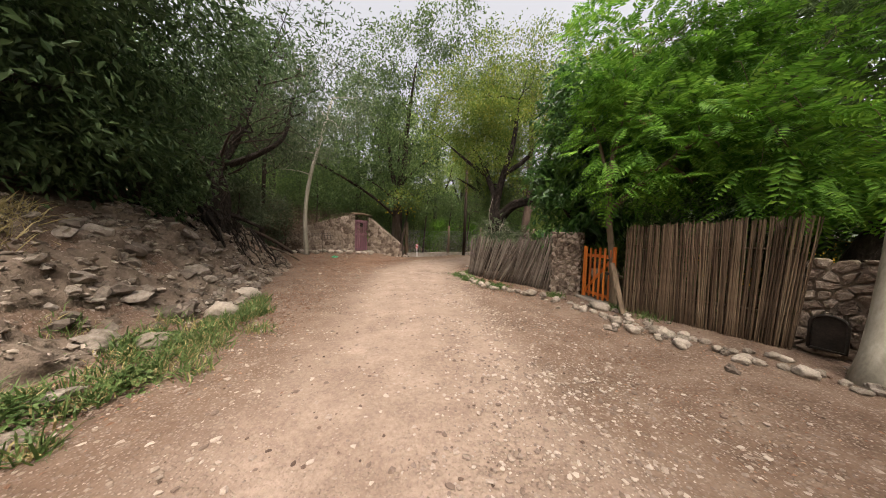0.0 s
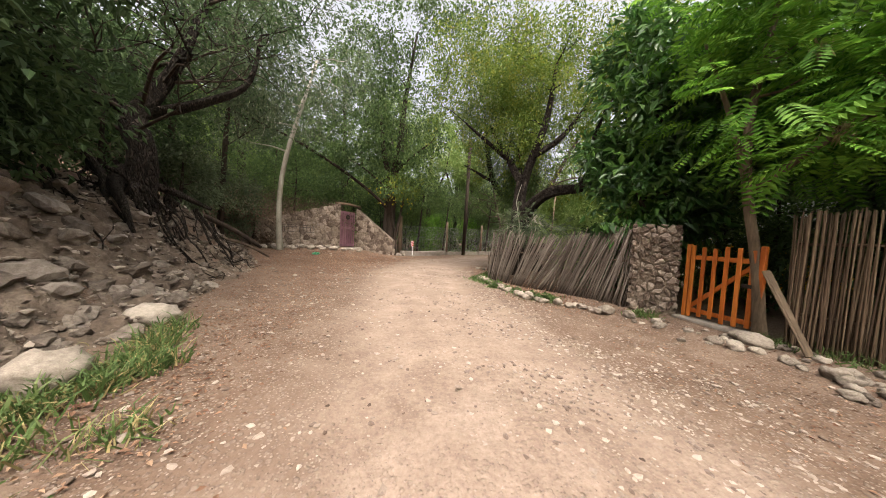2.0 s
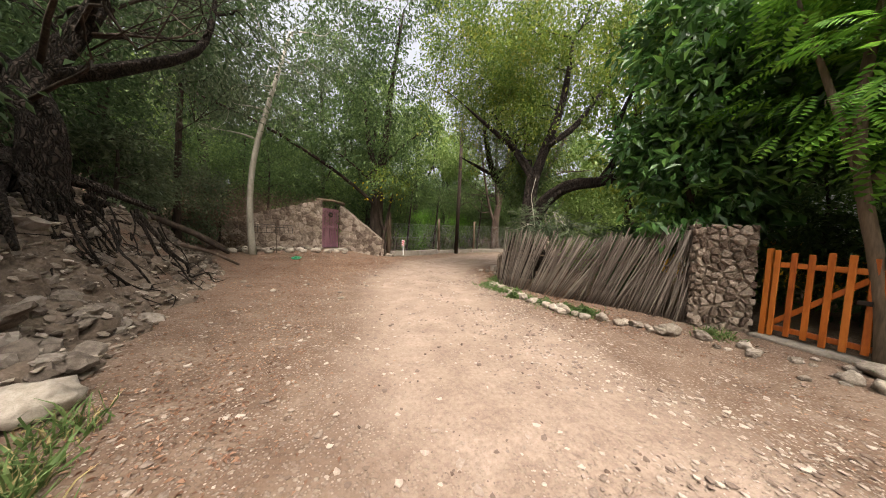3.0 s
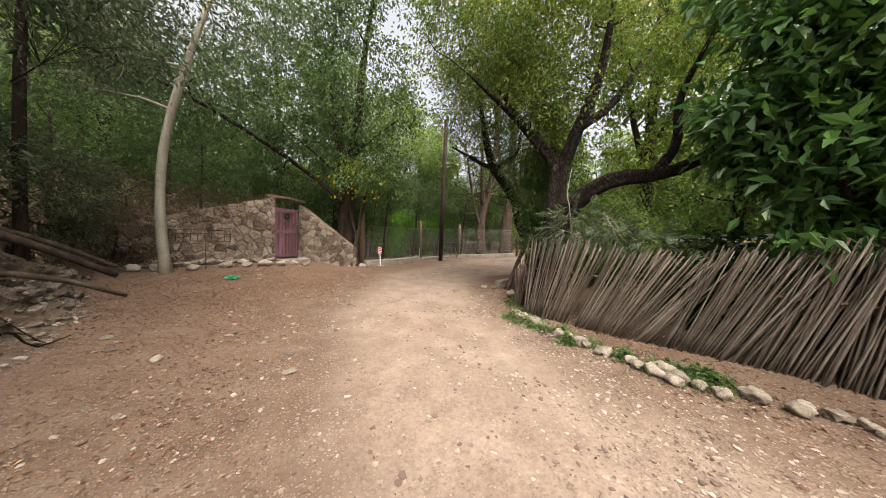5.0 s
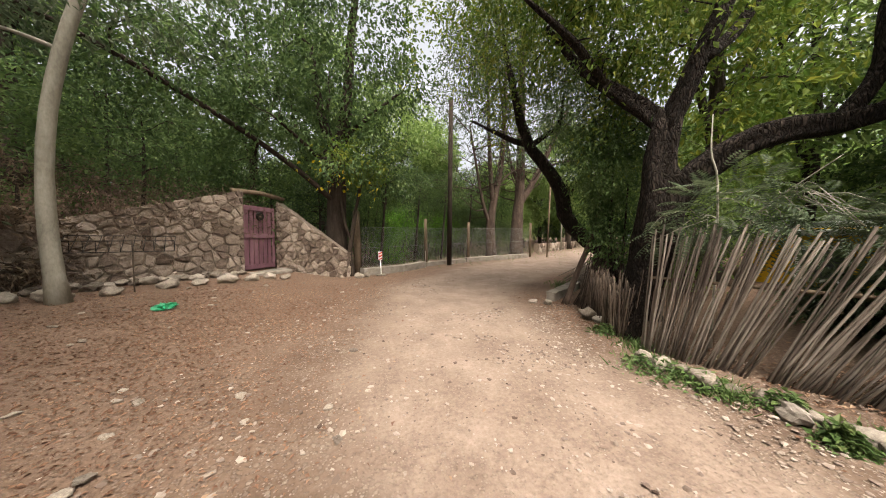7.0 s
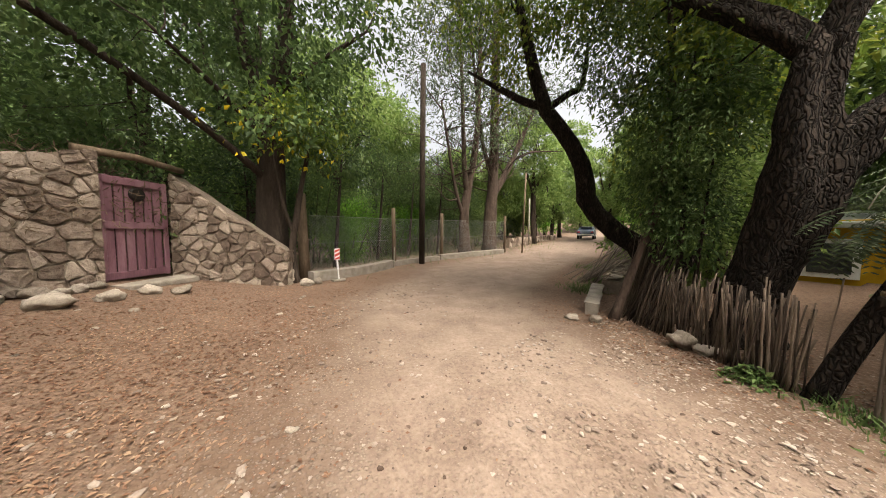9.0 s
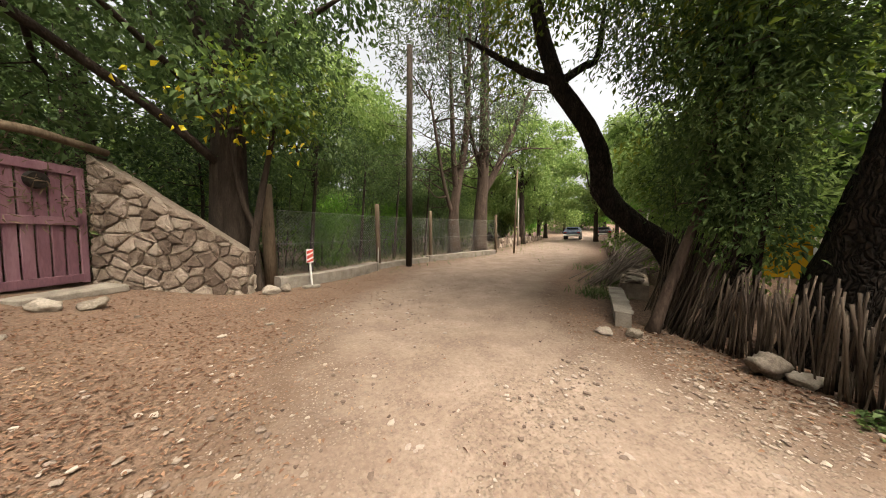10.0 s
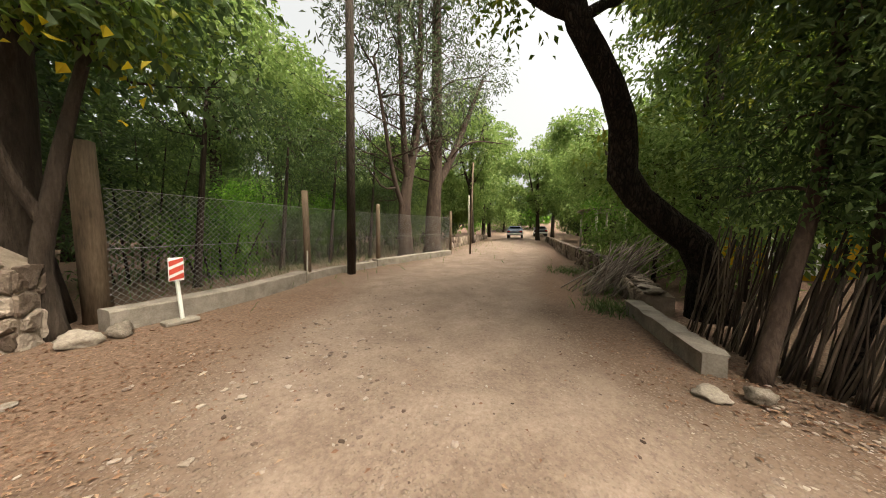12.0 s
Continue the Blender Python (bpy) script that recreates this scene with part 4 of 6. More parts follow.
# low stick fence under the large tree
fence3 = thing("stick_fence", "low fence of rough dark sticks under the tree", "fence")
LINE = smooth_path([(1.54, 11.28, 0), (1.72, 11.62, 0), (1.95, 12.1, 0), (2.15, 12.6, 0), (2.35, 13.0, 0), (2.75, 13.2, 0), (3.2, 13.6, 0)], 298)
for i, p in enumerate(LINE):
    f = i / 297
    L = 0.74 + 0.42 * ramp01(np.array((f - 0.45) / 0.3)).item() + random.gauss(0, 0.09)
    x, y = p[0] + random.gauss(0, 0.05), p[1] + random.gauss(0, 0.05)
    z = gz(x, y) - 0.03
    tilt = 0.5 * max(0, f - 0.45)
    if f > 0.5 and math.sin(f * 75) > 0.72:
        continue
    sway = ramp01(np.array((f - 0.4) / 0.15)).item() * (0.3 + 0.1 * math.sin(f * 40)) + 0.05 * math.sin(f * 61)
    top_p = (x + random.gauss(0.05 + 0.25 * tilt, 0.05 + 0.15 * tilt) + 0.77 * sway, y + random.gauss(0.0, 0.04 + 0.08 * tilt) - 0.64 * sway, z + L)
    stick_at(fence3, STICKS, (x, y, z), top_p, "stick", random.uniform(0.5, 1.0))
for foot_p, top_p, r, words in (((1.58, 11.2), (1.75, 10.76, 1.42), 0.07, "thick dark log leaning at the end of the cane fence"), ((2.33, 12.73), (2.75, 12.45, 1.0), 0.07, "dark leaning stump among the fence sticks")):
    lg = thing("leaning_post", words, "post", (*foot_p, gz(*foot_p)))
    a_, b_ = np.array((0, 0, -0.08)), np.array((top_p[0] - foot_p[0], top_p[1] - foot_p[1], top_p[2]))
    v, f = tube_arrays(smooth_path([a_, a_ * 0.5 + b_ * 0.5 + (0.03, 0.02, 0), b_], 8), np.linspace(r * 1.15, r * 0.8, 8), 10, 0.12, 3)
    part("log", np_mesh("log", v, f, M_OLDBARK, True), M_OLDBARK, lg)
pile = thing("cane_pile", "heap of dry canes leaning on the low wall", "canes")
for i in range(46):
    x, y = 4.0 + random.gauss(0, 0.18), 15.0 + random.gauss(0, 0.2)
    stick_at(pile, GREYCANES, (x, y, gz(x, y) + 0.02 + random.uniform(0, 0.12)), (5.0 + random.gauss(0, 0.25), 14.4 + random.gauss(0, 0.3), 1.0 + random.gauss(0, 0.12)), "cane", random.uniform(0.6, 1.0))

# stone pillar
stone_wall("pillar_wall", "square rubble stone gate pillar", (3.36, 7.5), (3.86, 7.16), 0.0, 1.62, 1.62, 0.42, 0.14, 31, True, 0.04)

# orange gate
gate = thing("garden_gate", "orange varnished wooden picket gate, closed", "gate", (3.95, 7.05, gz(3.95, 7.0)), rz=math.degrees(math.atan2(6.3 - 7.05, 4.1 - 3.95)))
GL = 0.8
for i in range(6):
    part("picket", box(0.055, 0.022, 1.1 + 0.04 * math.cos(i * 1.9), (0.05 + i * (GL - 0.1) / 5, -0.012, 0.62), 0.008), M_ORANGE, gate)
for z in (0.16, 1.0):
    part("rail", box(GL, 0.03, 0.07, (GL / 2, 0.016, z), 0.008), M_ORANGE, gate)
part("brace", box(1.1, 0.025, 0.06, (GL / 2, 0.018, 0.58), 0.006, (0, -46, 0)), M_ORANGE, gate)
for x in (-0.03, GL + 0.03):
    part("gate_post", box(0.06, 0.06, 1.22, (x, 0.02, 0.6), 0.01), M_ORANGE, gate)
part("latch", box(0.1, 0.02, 0.05, (GL - 0.08, -0.035, 0.66), 0.006), M_IRON, gate)
sill = thing("gate_sill", "flat grey stone sill under the gate", "sill", (4.0, 6.68, gz(4, 6.7)))
part("slab", box(0.95, 0.26, 0.08, (0, 0, 0.0), 0.02, (0, 0, -78), 0.008), M_CONCRETE, sill)
brace = thing("brace_board", "grey weathered board propped against the fence", "board")
bq = (Vector((4.02, 6.12, 0.92)) - Vector((3.98, 5.62, 0.02)))
bo = part("plank", box(0.09, 0.03, bq.length, (0, 0, bq.length / 2), 0.01, (0, 0, 0), 0.005), M_POST, brace)
bo.matrix_basis = Matrix.Translation((3.98, 5.62, gz(3.98, 5.62))) @ bq.to_track_quat("Z", "Y").to_matrix().to_4x4()

# low wall with arched iron door
stone_wall("wall_garden", "low rubble garden wall beside the cane fence", (5.2, 4.55), (6.3, 2.3), 0.0, 1.3, 1.3, 0.4, 0.17, 41)
hatch = thing("iron_hatch", "small arched black iron hatch in the wall", "hatch", (5.37, 4.06, 0.42), rz=math.degrees(math.atan2(-2.25, 1.1)))
bm = bmesh.new()
ring = [(-0.13, 0.0), (0.13, 0.0), (0.13, 0.3)] + [(0.13 * math.cos(a), 0.3 + 0.11 * math.sin(a)) for a in np.linspace(0.3, math.pi - 0.3, 9)] + [(-0.13, 0.3)]
bm.faces.new([bm.verts.new((x, -0.07, z - 0.2)) for x, z in ring])
r0 = bmesh.ops.extrude_face_region(bm, geom=bm.faces[:])
bmesh.ops.translate(bm, verts=[v for v in r0["geom"] if isinstance(v, bmesh.types.BMVert)], vec=(0, 0.05, 0))
bmesh.ops.recalc_face_normals(bm, faces=bm.faces[:])
part("door", bm, M_IRON, hatch)
v, f = tube_arrays([(x, -0.08, z - 0.2) for x, z in ring + ring[:1]], np.full(len(ring) + 1, 0.018), 6)
part("frame", np_mesh("frame", v, f, M_IRON, True), M_IRON, hatch)

# tall stone wall with purple door
WA, WB, WC, WD = (-8.9, 14.75), (-5.6, 17.45), (-5.08, 18.5), (-2.75, 17.85)
stone_wall("wall_left", "rising rubble stone wall of warm brown stones", WA, WB, 0.15, 1.35, 2.75, 0.42, 0.3, 51)
stone_wall("wall_right", "rubble stone wall stepping down towards the tree", WC, WD, 0.05, 2.6, 0.85, 0.42, 0.3, 61, True)
dx, dy = WC[0] - WB[0], WC[1] - WB[1]
DL = math.hypot(dx, dy)
door = thing("door_1", "faded purple slatted wooden door, slightly tilted", "door", (WB[0], WB[1], gz(-5.2, 17.9) + 0.05), rz=math.degrees(math.atan2(dy, dx)), kind="structure")
for i in range(6):
    part("plank", box((DL - 0.16) / 6 - 0.035, 0.03, 2.0, (0.1 + (i + 0.5) * (DL - 0.2) / 6, 0.12, 1.04), 0.006), M_PURPLE, door)
for z in (0.12, 1.1, 1.95):
    part("rail", box(DL - 0.1, 0.035, 0.14, (DL / 2, 0.085, z), 0.008), M_PURPLE, door)
for x in (0.05, DL - 0.05):
    part("stile", box(0.1, 0.035, 2.0, (x, 0.085, 1.03), 0.008), M_PURPLE, door)
bm = bmesh.new()
bmesh.ops.create_cone(bm, cap_ends=True, segments=20, radius1=0.14, radius2=0.12, depth=0.05, matrix=pose(DL * 0.52, 0.055, 1.72, 90))
part("ornament", bm, M_IRON, door, "round iron ornament")
lintel = thing("lintel_log", "round log lintel over the purple door", "beam")
v, f = tube_arrays([(WB[0] - 0.25, WB[1] - 0.1, 2.72), ((WB[0] + WC[0]) / 2, (WB[1] + WC[1]) / 2, 2.76), (WC[0] + 0.2, WC[1] + 0.1, 2.66)], [0.075, 0.07, 0.065], 10, 0.05)
part("log", np_mesh("log", v, f, M_POST, True), M_POST, lintel)
step = thing("door_step", "flat stone step before the purple door", "step", (-5.0, 17.75, gz(-5, 17.75)), rz=60)
part("slab", box(1.2, 0.45, 0.14, (0, 0, 0.02), 0.03, jitter=0.015), M_CONCRETE, step)

# wire frame and prop before the wall
rack = thing("wire_rack", "rusty wire rack resting against the wall on a stick prop", "rack")
rp = Vector((-6.45, 14.95, 0))
stick_at(rack, STICKS, (rp.x, rp.y, 0.2), (rp.x, rp.y, 1.3), "prop", 1.1)
o = Vector((-7.35, 14.65, 1.28))
ux, uy = Vector((1.3, 0.75, 0)), Vector((-0.25, 0.45, 0.1))
pieces = []
for i in range(11):
    p = o + ux * (i / 10)
    pieces.append(tube_arrays([p, p + Vector((0, 0, -0.22)), p + uy], [0.006] * 3, 4))
for s in (Vector((0, 0, 0)), Vector((0, 0, -0.22)), uy):
    pieces.append(tube_arrays([o + s, o + s + ux], [0.009] * 2, 5))
part("wire_grid", np_mesh("wire_grid", *gathered(pieces), M_IRON), M_IRON, rack)
bag = thing("plastic_scrap", "crumpled green plastic scrap on the ground", "litter", (-5.1, 13.6, gz(-5.1, 13.6)))
bm = bmesh.new()
bmesh.ops.create_icosphere(bm, subdivisions=3, radius=0.13)
for v in bm.verts:
    v.co *= 1 + 0.7 * noise.noise(v.co * 16)
    v.co.z = max(-0.01, v.co.z * 0.5 + 0.03)
part("scrap", bm, M_GREENPLASTIC, bag)

# kerbs and concrete slab


def kerb(name, label, pts, width, height, seed):
    P = smooth_path([(a, b, 0) for a, b in pts], max(6, len(pts) * 6))
    t = unit(np.gradient(P, axis=0))
    nrm = np.stack([-t[:, 1], t[:, 0], 0 * t[:, 0]], 1)
    g = np.random.default_rng(seed)
    prof = [(0, -0.15), (0, height * 0.93), (0.025, height), (width - 0.025, height), (width, height * 0.93), (width, -0.15)]
    V = [p + m * (o + g.normal(0, 0.006)) + np.array((0, 0, gz(p[0], p[1]) + h + g.normal(0, 0.006))) for p, m in zip(P, nrm) for o, h in prof]
    k, F = len(prof), []
    for i in range(len(P) - 1):
        for j in range(k):
            a, b = i * k + j, i * k + (j + 1) % k
            F.append((a, a + k, b + k, b))
    V += [V[0] * 0 + np.mean(V[:k], 0), np.mean(V[-k:], 0)]
    T = [(f[0], f[1], f[2]) for f in F] + [(f[0], f[2], f[3]) for f in F]
    n = len(V)
    T += [(n - 2, j, (j + 1) % k) for j in range(k)] + [(n - 1, n - 2 - k + (j + 1) % k, n - 2 - k + j) for j in range(k)]
    bm = bmesh.new()
    vs_ = [bm.verts.new(v) for v in V]
    for f in T:
        bm.faces.new([vs_[q] for q in f])
    bmesh.ops.recalc_face_normals(bm, faces=bm.faces[:])
    me = bpy.data.meshes.new(name)
    bm.to_mesh(me)
    bm.free()
    me.materials.append(M_CONCRETE)
    return tagged(new(name, me), label, "kerb", kind="structure")


kerb("kerb_1", "low curved concrete kerb under the wire fence", [(-2.2, 18.0), (-1.4, 18.45), (-0.5, 19.05), (0.35, 19.85)], 0.3, 0.27, 1)
kerb("kerb_2", "low concrete kerb along the wire fence", [(0.4, 20.0), (1.3, 20.55), (2.6, 20.9)], 0.22, 0.2, 2)
kerb("kerb_3", "low pale stone kerb at the road bend", [(2.7, 21.0), (4.5, 21.5), (6.9, 22.1)], 0.3, 0.24, 3)
kerb("kerb_4", "thick concrete slab edging the road by the stick fence", [(3.45, 14.2), (2.7, 13.72), (1.98, 13.27)], -0.17, 0.2, 4)
stone_wall("wall_roadside", "low rubble wall along the bend of the road", (8.2, 17.1), (5.2, 15.05), 0.0, 0.75, 0.55, 0.35, 0.24, 71, False, 0.04, True)
stone_wall("wall_roadside_near", "tumbled low rubble wall behind the slab", (5.2, 15.05), (3.5, 14.2), 0.0, 0.5, 0.35, 0.4, 0.22, 72, False, 0.04, True)
stone_wall("wall_far_right", "low pale wall on the far roadside", (22.0, 25.6), (9.0, 17.6), 0.3, 1.1, 0.75, 0.3, 0.5, 73)
stone_wall("wall_far", "low pale wall beyond the bend", (9.5, 25.0), (22.5, 33.0), 0.4, 1.0, 1.2, 0.3, 0.5, 74)

# ---- fence posts, wire, poles ----


def post(name, label, category, x, y, h, r, material, lean=(0, 0), group="", sides=12):
    t = thing(name, label, category, (x, y, gz(x, y)), group)
    v, f = tube_arrays([(0, 0, -0.1), (lean[0] * 0.5, lean[1] * 0.5, h / 2), (lean[0], lean[1], h)], [r * 1.05, r, r * 0.93], sides, 0.03, int(x * 10) + 50)
    part("shaft", np_mesh("shaft", v, f, material, True), material, t)
    return t


post("fence_post", "thick round wooden fence post at the wall's end", "post", -2.45, 18.8, 2.35, 0.13, M_POST, (-0.06, 0), "wire fence posts")
post("fence_post", "round wooden post of the wire fence", "post", 0.42, 20.15, 2.15, 0.075, M_POST, (-0.04, 0), "wire fence posts")
post("fence_post", "round wooden post of the wire fence", "post", 2.85, 21.3, 2.05, 0.07, M_POST, (0, 0), "wire fence posts")
post("fence_post", "thin stake at the kerb", "post", 0.3, 19.75, 0.75, 0.018, M_PALEBARK, (0.02, 0), "wire fence posts")
post("fence_post", "round wooden post of the wire fence", "post", 7.3, 22.6, 2.05, 0.07, M_POST, (0, 0), "wire fence posts")
pole = post("utility_pole", "dark wooden utility pole beside the kerb", "pole", 1.55, 20.3, 7.6, 0.11, M_BARK, (0.05, 0))
post("lamp_pole", "thin pale pole at the road bend", "pole", 8.05, 22.0, 4.4, 0.045, M_POST, (0.15, 0))
post("lamp_pole", "thin pale pole further down the road", "pole", 12.5, 26.4, 3.6, 0.05, M_PALEBARK, (0.0, 0))

wire = thing("wire_fence", "galvanised chain-link fence between wooden posts", "fence")
WL = [(-2.3, 18.55), (0.42, 20.2), (2.85, 21.35), (7.3, 22.6)]
for (x0, y0), (x1, y1) in zip(WL[:-1], WL[1:]):
    pieces = []
    L = math.hypot(x1 - x0, y1 - y0)
    z0, z1 = gz(x0, y0) + 0.2, gz(x1, y1) + 0.2
    H = 1.55

    def on(s, h):
        f = s / L
        return (x0 + (x1 - x0) * f, y0 + (y1 - y0) * f + 0.0, z0 + (z1 - z0) * f + h)

    k = 0.085
    for i in range(int(-H / k) - 1, int(L / k) + 1):
        for sgn in (0, 1):
            s0, s1 = i * k, i * k + H
            a0, a1 = max(0.0, s0), min(L, s1)
            if a1 - a0 < 0.05:
                continue
            h0, h1 = a0 - s0, a1 - s0
            if sgn:
                h0, h1 = H - h0, H - h1
            pieces.append(tube_arrays([on(a0, h0), on(a1, h1)], [0.0025, 0.0025], 3))
    for h in (0.0, H * 0.5, H):
        pieces.append(tube_arrays([on(0, h), on(L, h)], [0.004, 0.004], 4))
    part("mesh_panel", np_mesh("mesh_panel", *gathered(pieces), M_WIRE), M_WIRE, wire)

# warning sign
sign = thing("warning_sign", "small red and white striped hazard marker on a stand", "sign", (-1.62, 18.02, gz(-1.62, 18.02)), rz=25)
part("stem", box(0.035, 0.035, 0.6, (0, 0, 0.32), 0.004, (0, -4, 0)), M_WHITE, sign)
part("base", box(0.34, 0.2, 0.06, (0.0, 0, 0.03), 0.015), M_CONCRETE, sign)
part("board", box(0.15, 0.012, 0.3, (-0.03, -0.025, 0.72), 0.003), M_WHITE, sign, "white board")
for i in (-1, 0, 1):
    bm = bmesh.new()
    c = 0.72 + i * 0.11
    poly = [(-0.1, c - 0.075), (0.04, c - 0.01), (0.04, c + 0.06), (-0.1, c - 0.005)]
    poly = [(x, min(0.865, max(0.575, z))) for x, z in poly]
    bm.faces.new([bm.verts.new((x, -0.035, z)) for x, z in poly])
    e = bmesh.ops.extrude_face_region(bm, geom=bm.faces[:])
    bmesh.ops.translate(bm, verts=[v for v in e["geom"] if isinstance(v, bmesh.types.BMVert)], vec=(0, 0.003, 0))
    bmesh.ops.recalc_face_normals(bm, faces=bm.faces[:])
    part("stripe", bm, M_RED, sign, "red stripe")

# pergola frame by the far low wall
perg = thing("pergola", "small wooden post frame with a flat roof", "pergola")
for x, y in ((13.0, 18.16), (14.08, 17.24), (13.95, 19.25), (15.05, 18.35)):
    v, f = tube_arrays([(x, y, gz(x, y) - 0.1), (x, y, 2.45)], [0.06, 0.055], 8)
    part("post", np_mesh("post", v, f, M_PALEBARK, True), M_PALEBARK, perg)
for x0, y0, x1, y1 in ((12.85, 18.3, 14.25, 17.1), (13.8, 19.4, 15.2, 18.2)):
    v, f = tube_arrays([(x0, y0, 2.42), (x1, y1, 2.42)], [0.05, 0.05], 8)
    part("beam", np_mesh("beam", v, f, M_PALEBARK, True), M_PALEBARK, perg)
part("roof", box(1.75, 1.65, 0.06, (14.02, 18.25, 2.5), 0.01, (0, 0, -40)), M_POST, perg)

# ---- houses ----
house = thing("yellow_house", "small yellow rendered house below the road", "house", (9.25, 12.5, -0.5), rz=-80)
part("wall", box(4.6, 4.0, 2.35, (1.1, 2.0, 1.0), 0.02), M_YELLOW, house)
part("roof", box(5.2, 4.6, 0.14, (1.1, 2.0, 2.25), 0.02, (5, 0, 0)), M_SHEET, house)
win = part("window", box(0.85, 0.1, 0.95, (0.0, -0.02, 1.25), 0.01), M_WHITE, house, "white window frame")
part("pane", box(0.62, 0.02, 0.72, (0.0, -0.08, 1.25), 0.004), glass, win)
part("gable_board", box(1.6, 0.06, 0.85, (2.6, -0.3, 2.75), 0.01), M_SHEET, house, "pale board above the roof edge")
white_house = thing("white_house", "low white house beyond the garden wall", "house", (11.5, 3.5, 0.0), rz=-75)
part("wall", box(7.0, 5.0, 2.6, (0, 2.5, 1.3), 0.02), M_WHITE, white_house)
part("roof", box(7.6, 5.6, 0.15, (0, 2.5, 2.7), 0.02), M_SHEET, white_house)
w = part("window", box(1.0, 0.08, 0.9, (-1.5, -0.01, 1.5), 0.01), M_POST, white_house)
part("pane", box(0.8, 0.02, 0.7, (-1.5, -0.06, 1.5), 0.004), glass, w)

# ---- cars ----


def car(label, at, rz, paint):
    c = thing("car", label, "car", at, "parked cars", rz)
    bm = bmesh.new()
    prof = [(-2.05, 0.35), (-2.1, 0.75), (-1.95, 0.95), (-1.35, 1.0), (-0.9, 1.42), (0.45, 1.45), (1.05, 1.0), (1.95, 0.85), (2.1, 0.6), (2.05, 0.35)]
    rows = [[bm.verts.new((s * (0.84 if z < 1.2 else 0.64), y, z)) for y, z in prof] for s in (-1, 1)]
    for i in range(len(prof) - 1):
        bm.faces.new((rows[0][i], rows[0][i + 1], rows[1][i + 1], rows[1][i]))
    bm.faces.new((rows[0][-1], rows[0][0], rows[1][0], rows[1][-1]))
    bm.faces.new(rows[0][::-1])
    bm.faces.new(rows[1])
    bmesh.ops.recalc_face_normals(bm, faces=bm.faces[:])
    bmesh.ops.bevel(bm, geom=bm.edges[:], offset=0.06, segments=2, affect="EDGES")
    part("body", bm, paint, c)
    part("rear_window", box(1.15, 0.02, 0.36, (0, -1.17, 1.22), 0.005, (48, 0, 0)), glass, c)
    part("bumper", box(1.66, 0.12, 0.16, (0, -2.12, 0.5), 0.03), M_WHITE, c, "pale bumper")
    for s in (-1, 1):
        part("tail_lamp", box(0.26, 0.03, 0.14, (s * 0.65, -2.1, 0.78), 0.01), M_LAMPRED, c)
        for y in (-1.25, 1.3):
            bm = bmesh.new()
            bmesh.ops.create_cone(bm, cap_ends=True, segments=18, radius1=0.31, radius2=0.31, depth=0.2, matrix=pose(s * 0.76, y, 0.31, 0, 90, 0))
            w_ = part("wheel", bm, M_RUBBER, c)
            bm = bmesh.new()
            bmesh.ops.create_cone(bm, cap_ends=True, segments=14, radius1=0.18, radius2=0.16, depth=0.03, matrix=pose(s * 0.87, y, 0.31, 0, 90, 0))
            part("rim", bm, M_WIRE, w_)
    return c


car("blue-grey saloon car parked on the road", (26.0, 31.6, gz(26, 31.6)), -58, M_CARBLUE)
car("dark car parked beyond the blue one", (33.5, 32.6, gz(33.5, 32.6)), -58, M_CARDARK)
car("dark car parked far down the road", (38.5, 35.5, gz(38.5, 35.5)), -58, M_CARDARK)

# ---- trees and shrubs ----


def gold_leaves(spots, n, size=0.12):
    def add(t, base, g):
        c = np.array(spots, float)[g.integers(0, len(spots), n)] - base + g.normal(0, 0.35, (n, 3)) * (1, 1, 0.5)
        v, f = blades(c, g.normal(0, 1, (n, 3)) - (0, 0, 0.8), g.normal(0, 1, (n, 3)), g.uniform(0.7, 1.2, n) * size, g.uniform(0.7, 1.1, n) * size * 0.7)
        part("yellow_leaves", np_mesh("yellow_leaves", v, f, M_LEAF_GOLD), M_LEAF_GOLD, t, "yellow autumn leaves")
    return add


def dead_clumps(spots):
    def add(t, base, g):
        c = np.repeat(np.array(spots, float), 40, 0) - base + g.normal(0, 0.05, (40 * len(spots), 3))
        v, f = blades(c, g.normal(0, 0.35, c.shape) - (0, 0, 1.0), g.normal(0, 1, c.shape), g.uniform(0.12, 0.24, len(c)), np.full(len(c), 0.016))
        part("dead_leaves", np_mesh("dead_leaves", v, f, M_STRAW), M_STRAW, t, "hanging tan dead leaf clumps")["kind"] = "stuff"
    return add


def bare_boughs(lines, n, reach, bark=None):
    """Long bare spreading boughs with side twigs, from along the given trunk lines."""
    def add(t, base, g):
        pieces = []
        for k in range(n):
            L = smooth_path(np.array(lines[k % len(lines)], float) - base, 20)
            p = L[g.integers(5, 20)]
            a = g.uniform(0, 6.283)
            d = np.array((math.cos(a), math.sin(a) * 0.7, g.uniform(0.0, 0.7))) * reach * g.uniform(0.5, 1.1)
            q = smooth_path([p, p + d * 0.35 + g.normal(0, 0.12, 3), p + d * 0.7 + g.normal(0, 0.2, 3), p + d + (0, 0, g.uniform(-0.5, 0.5))], 9)
            r = 0.028 + 0.02 * g.uniform(0, 1)
            pieces.append(tube_arrays(q, np.linspace(r, 0.006, 9), 5))
            for j in range(3, 9):
                e = d * g.uniform(0.15, 0.4) + g.normal(0, 0.35, 3)
                pieces.append(tube_arrays([q[j], q[j] + e * 0.5 + g.normal(0, 0.06, 3), q[j] + e], [0.012, 0.008, 0.004], 4))
        tagged(part("bough", np_mesh("bough", *gathered(pieces), bark or M_REDBARK, True), bark or M_REDBARK, t), kind="stuff")
    return add


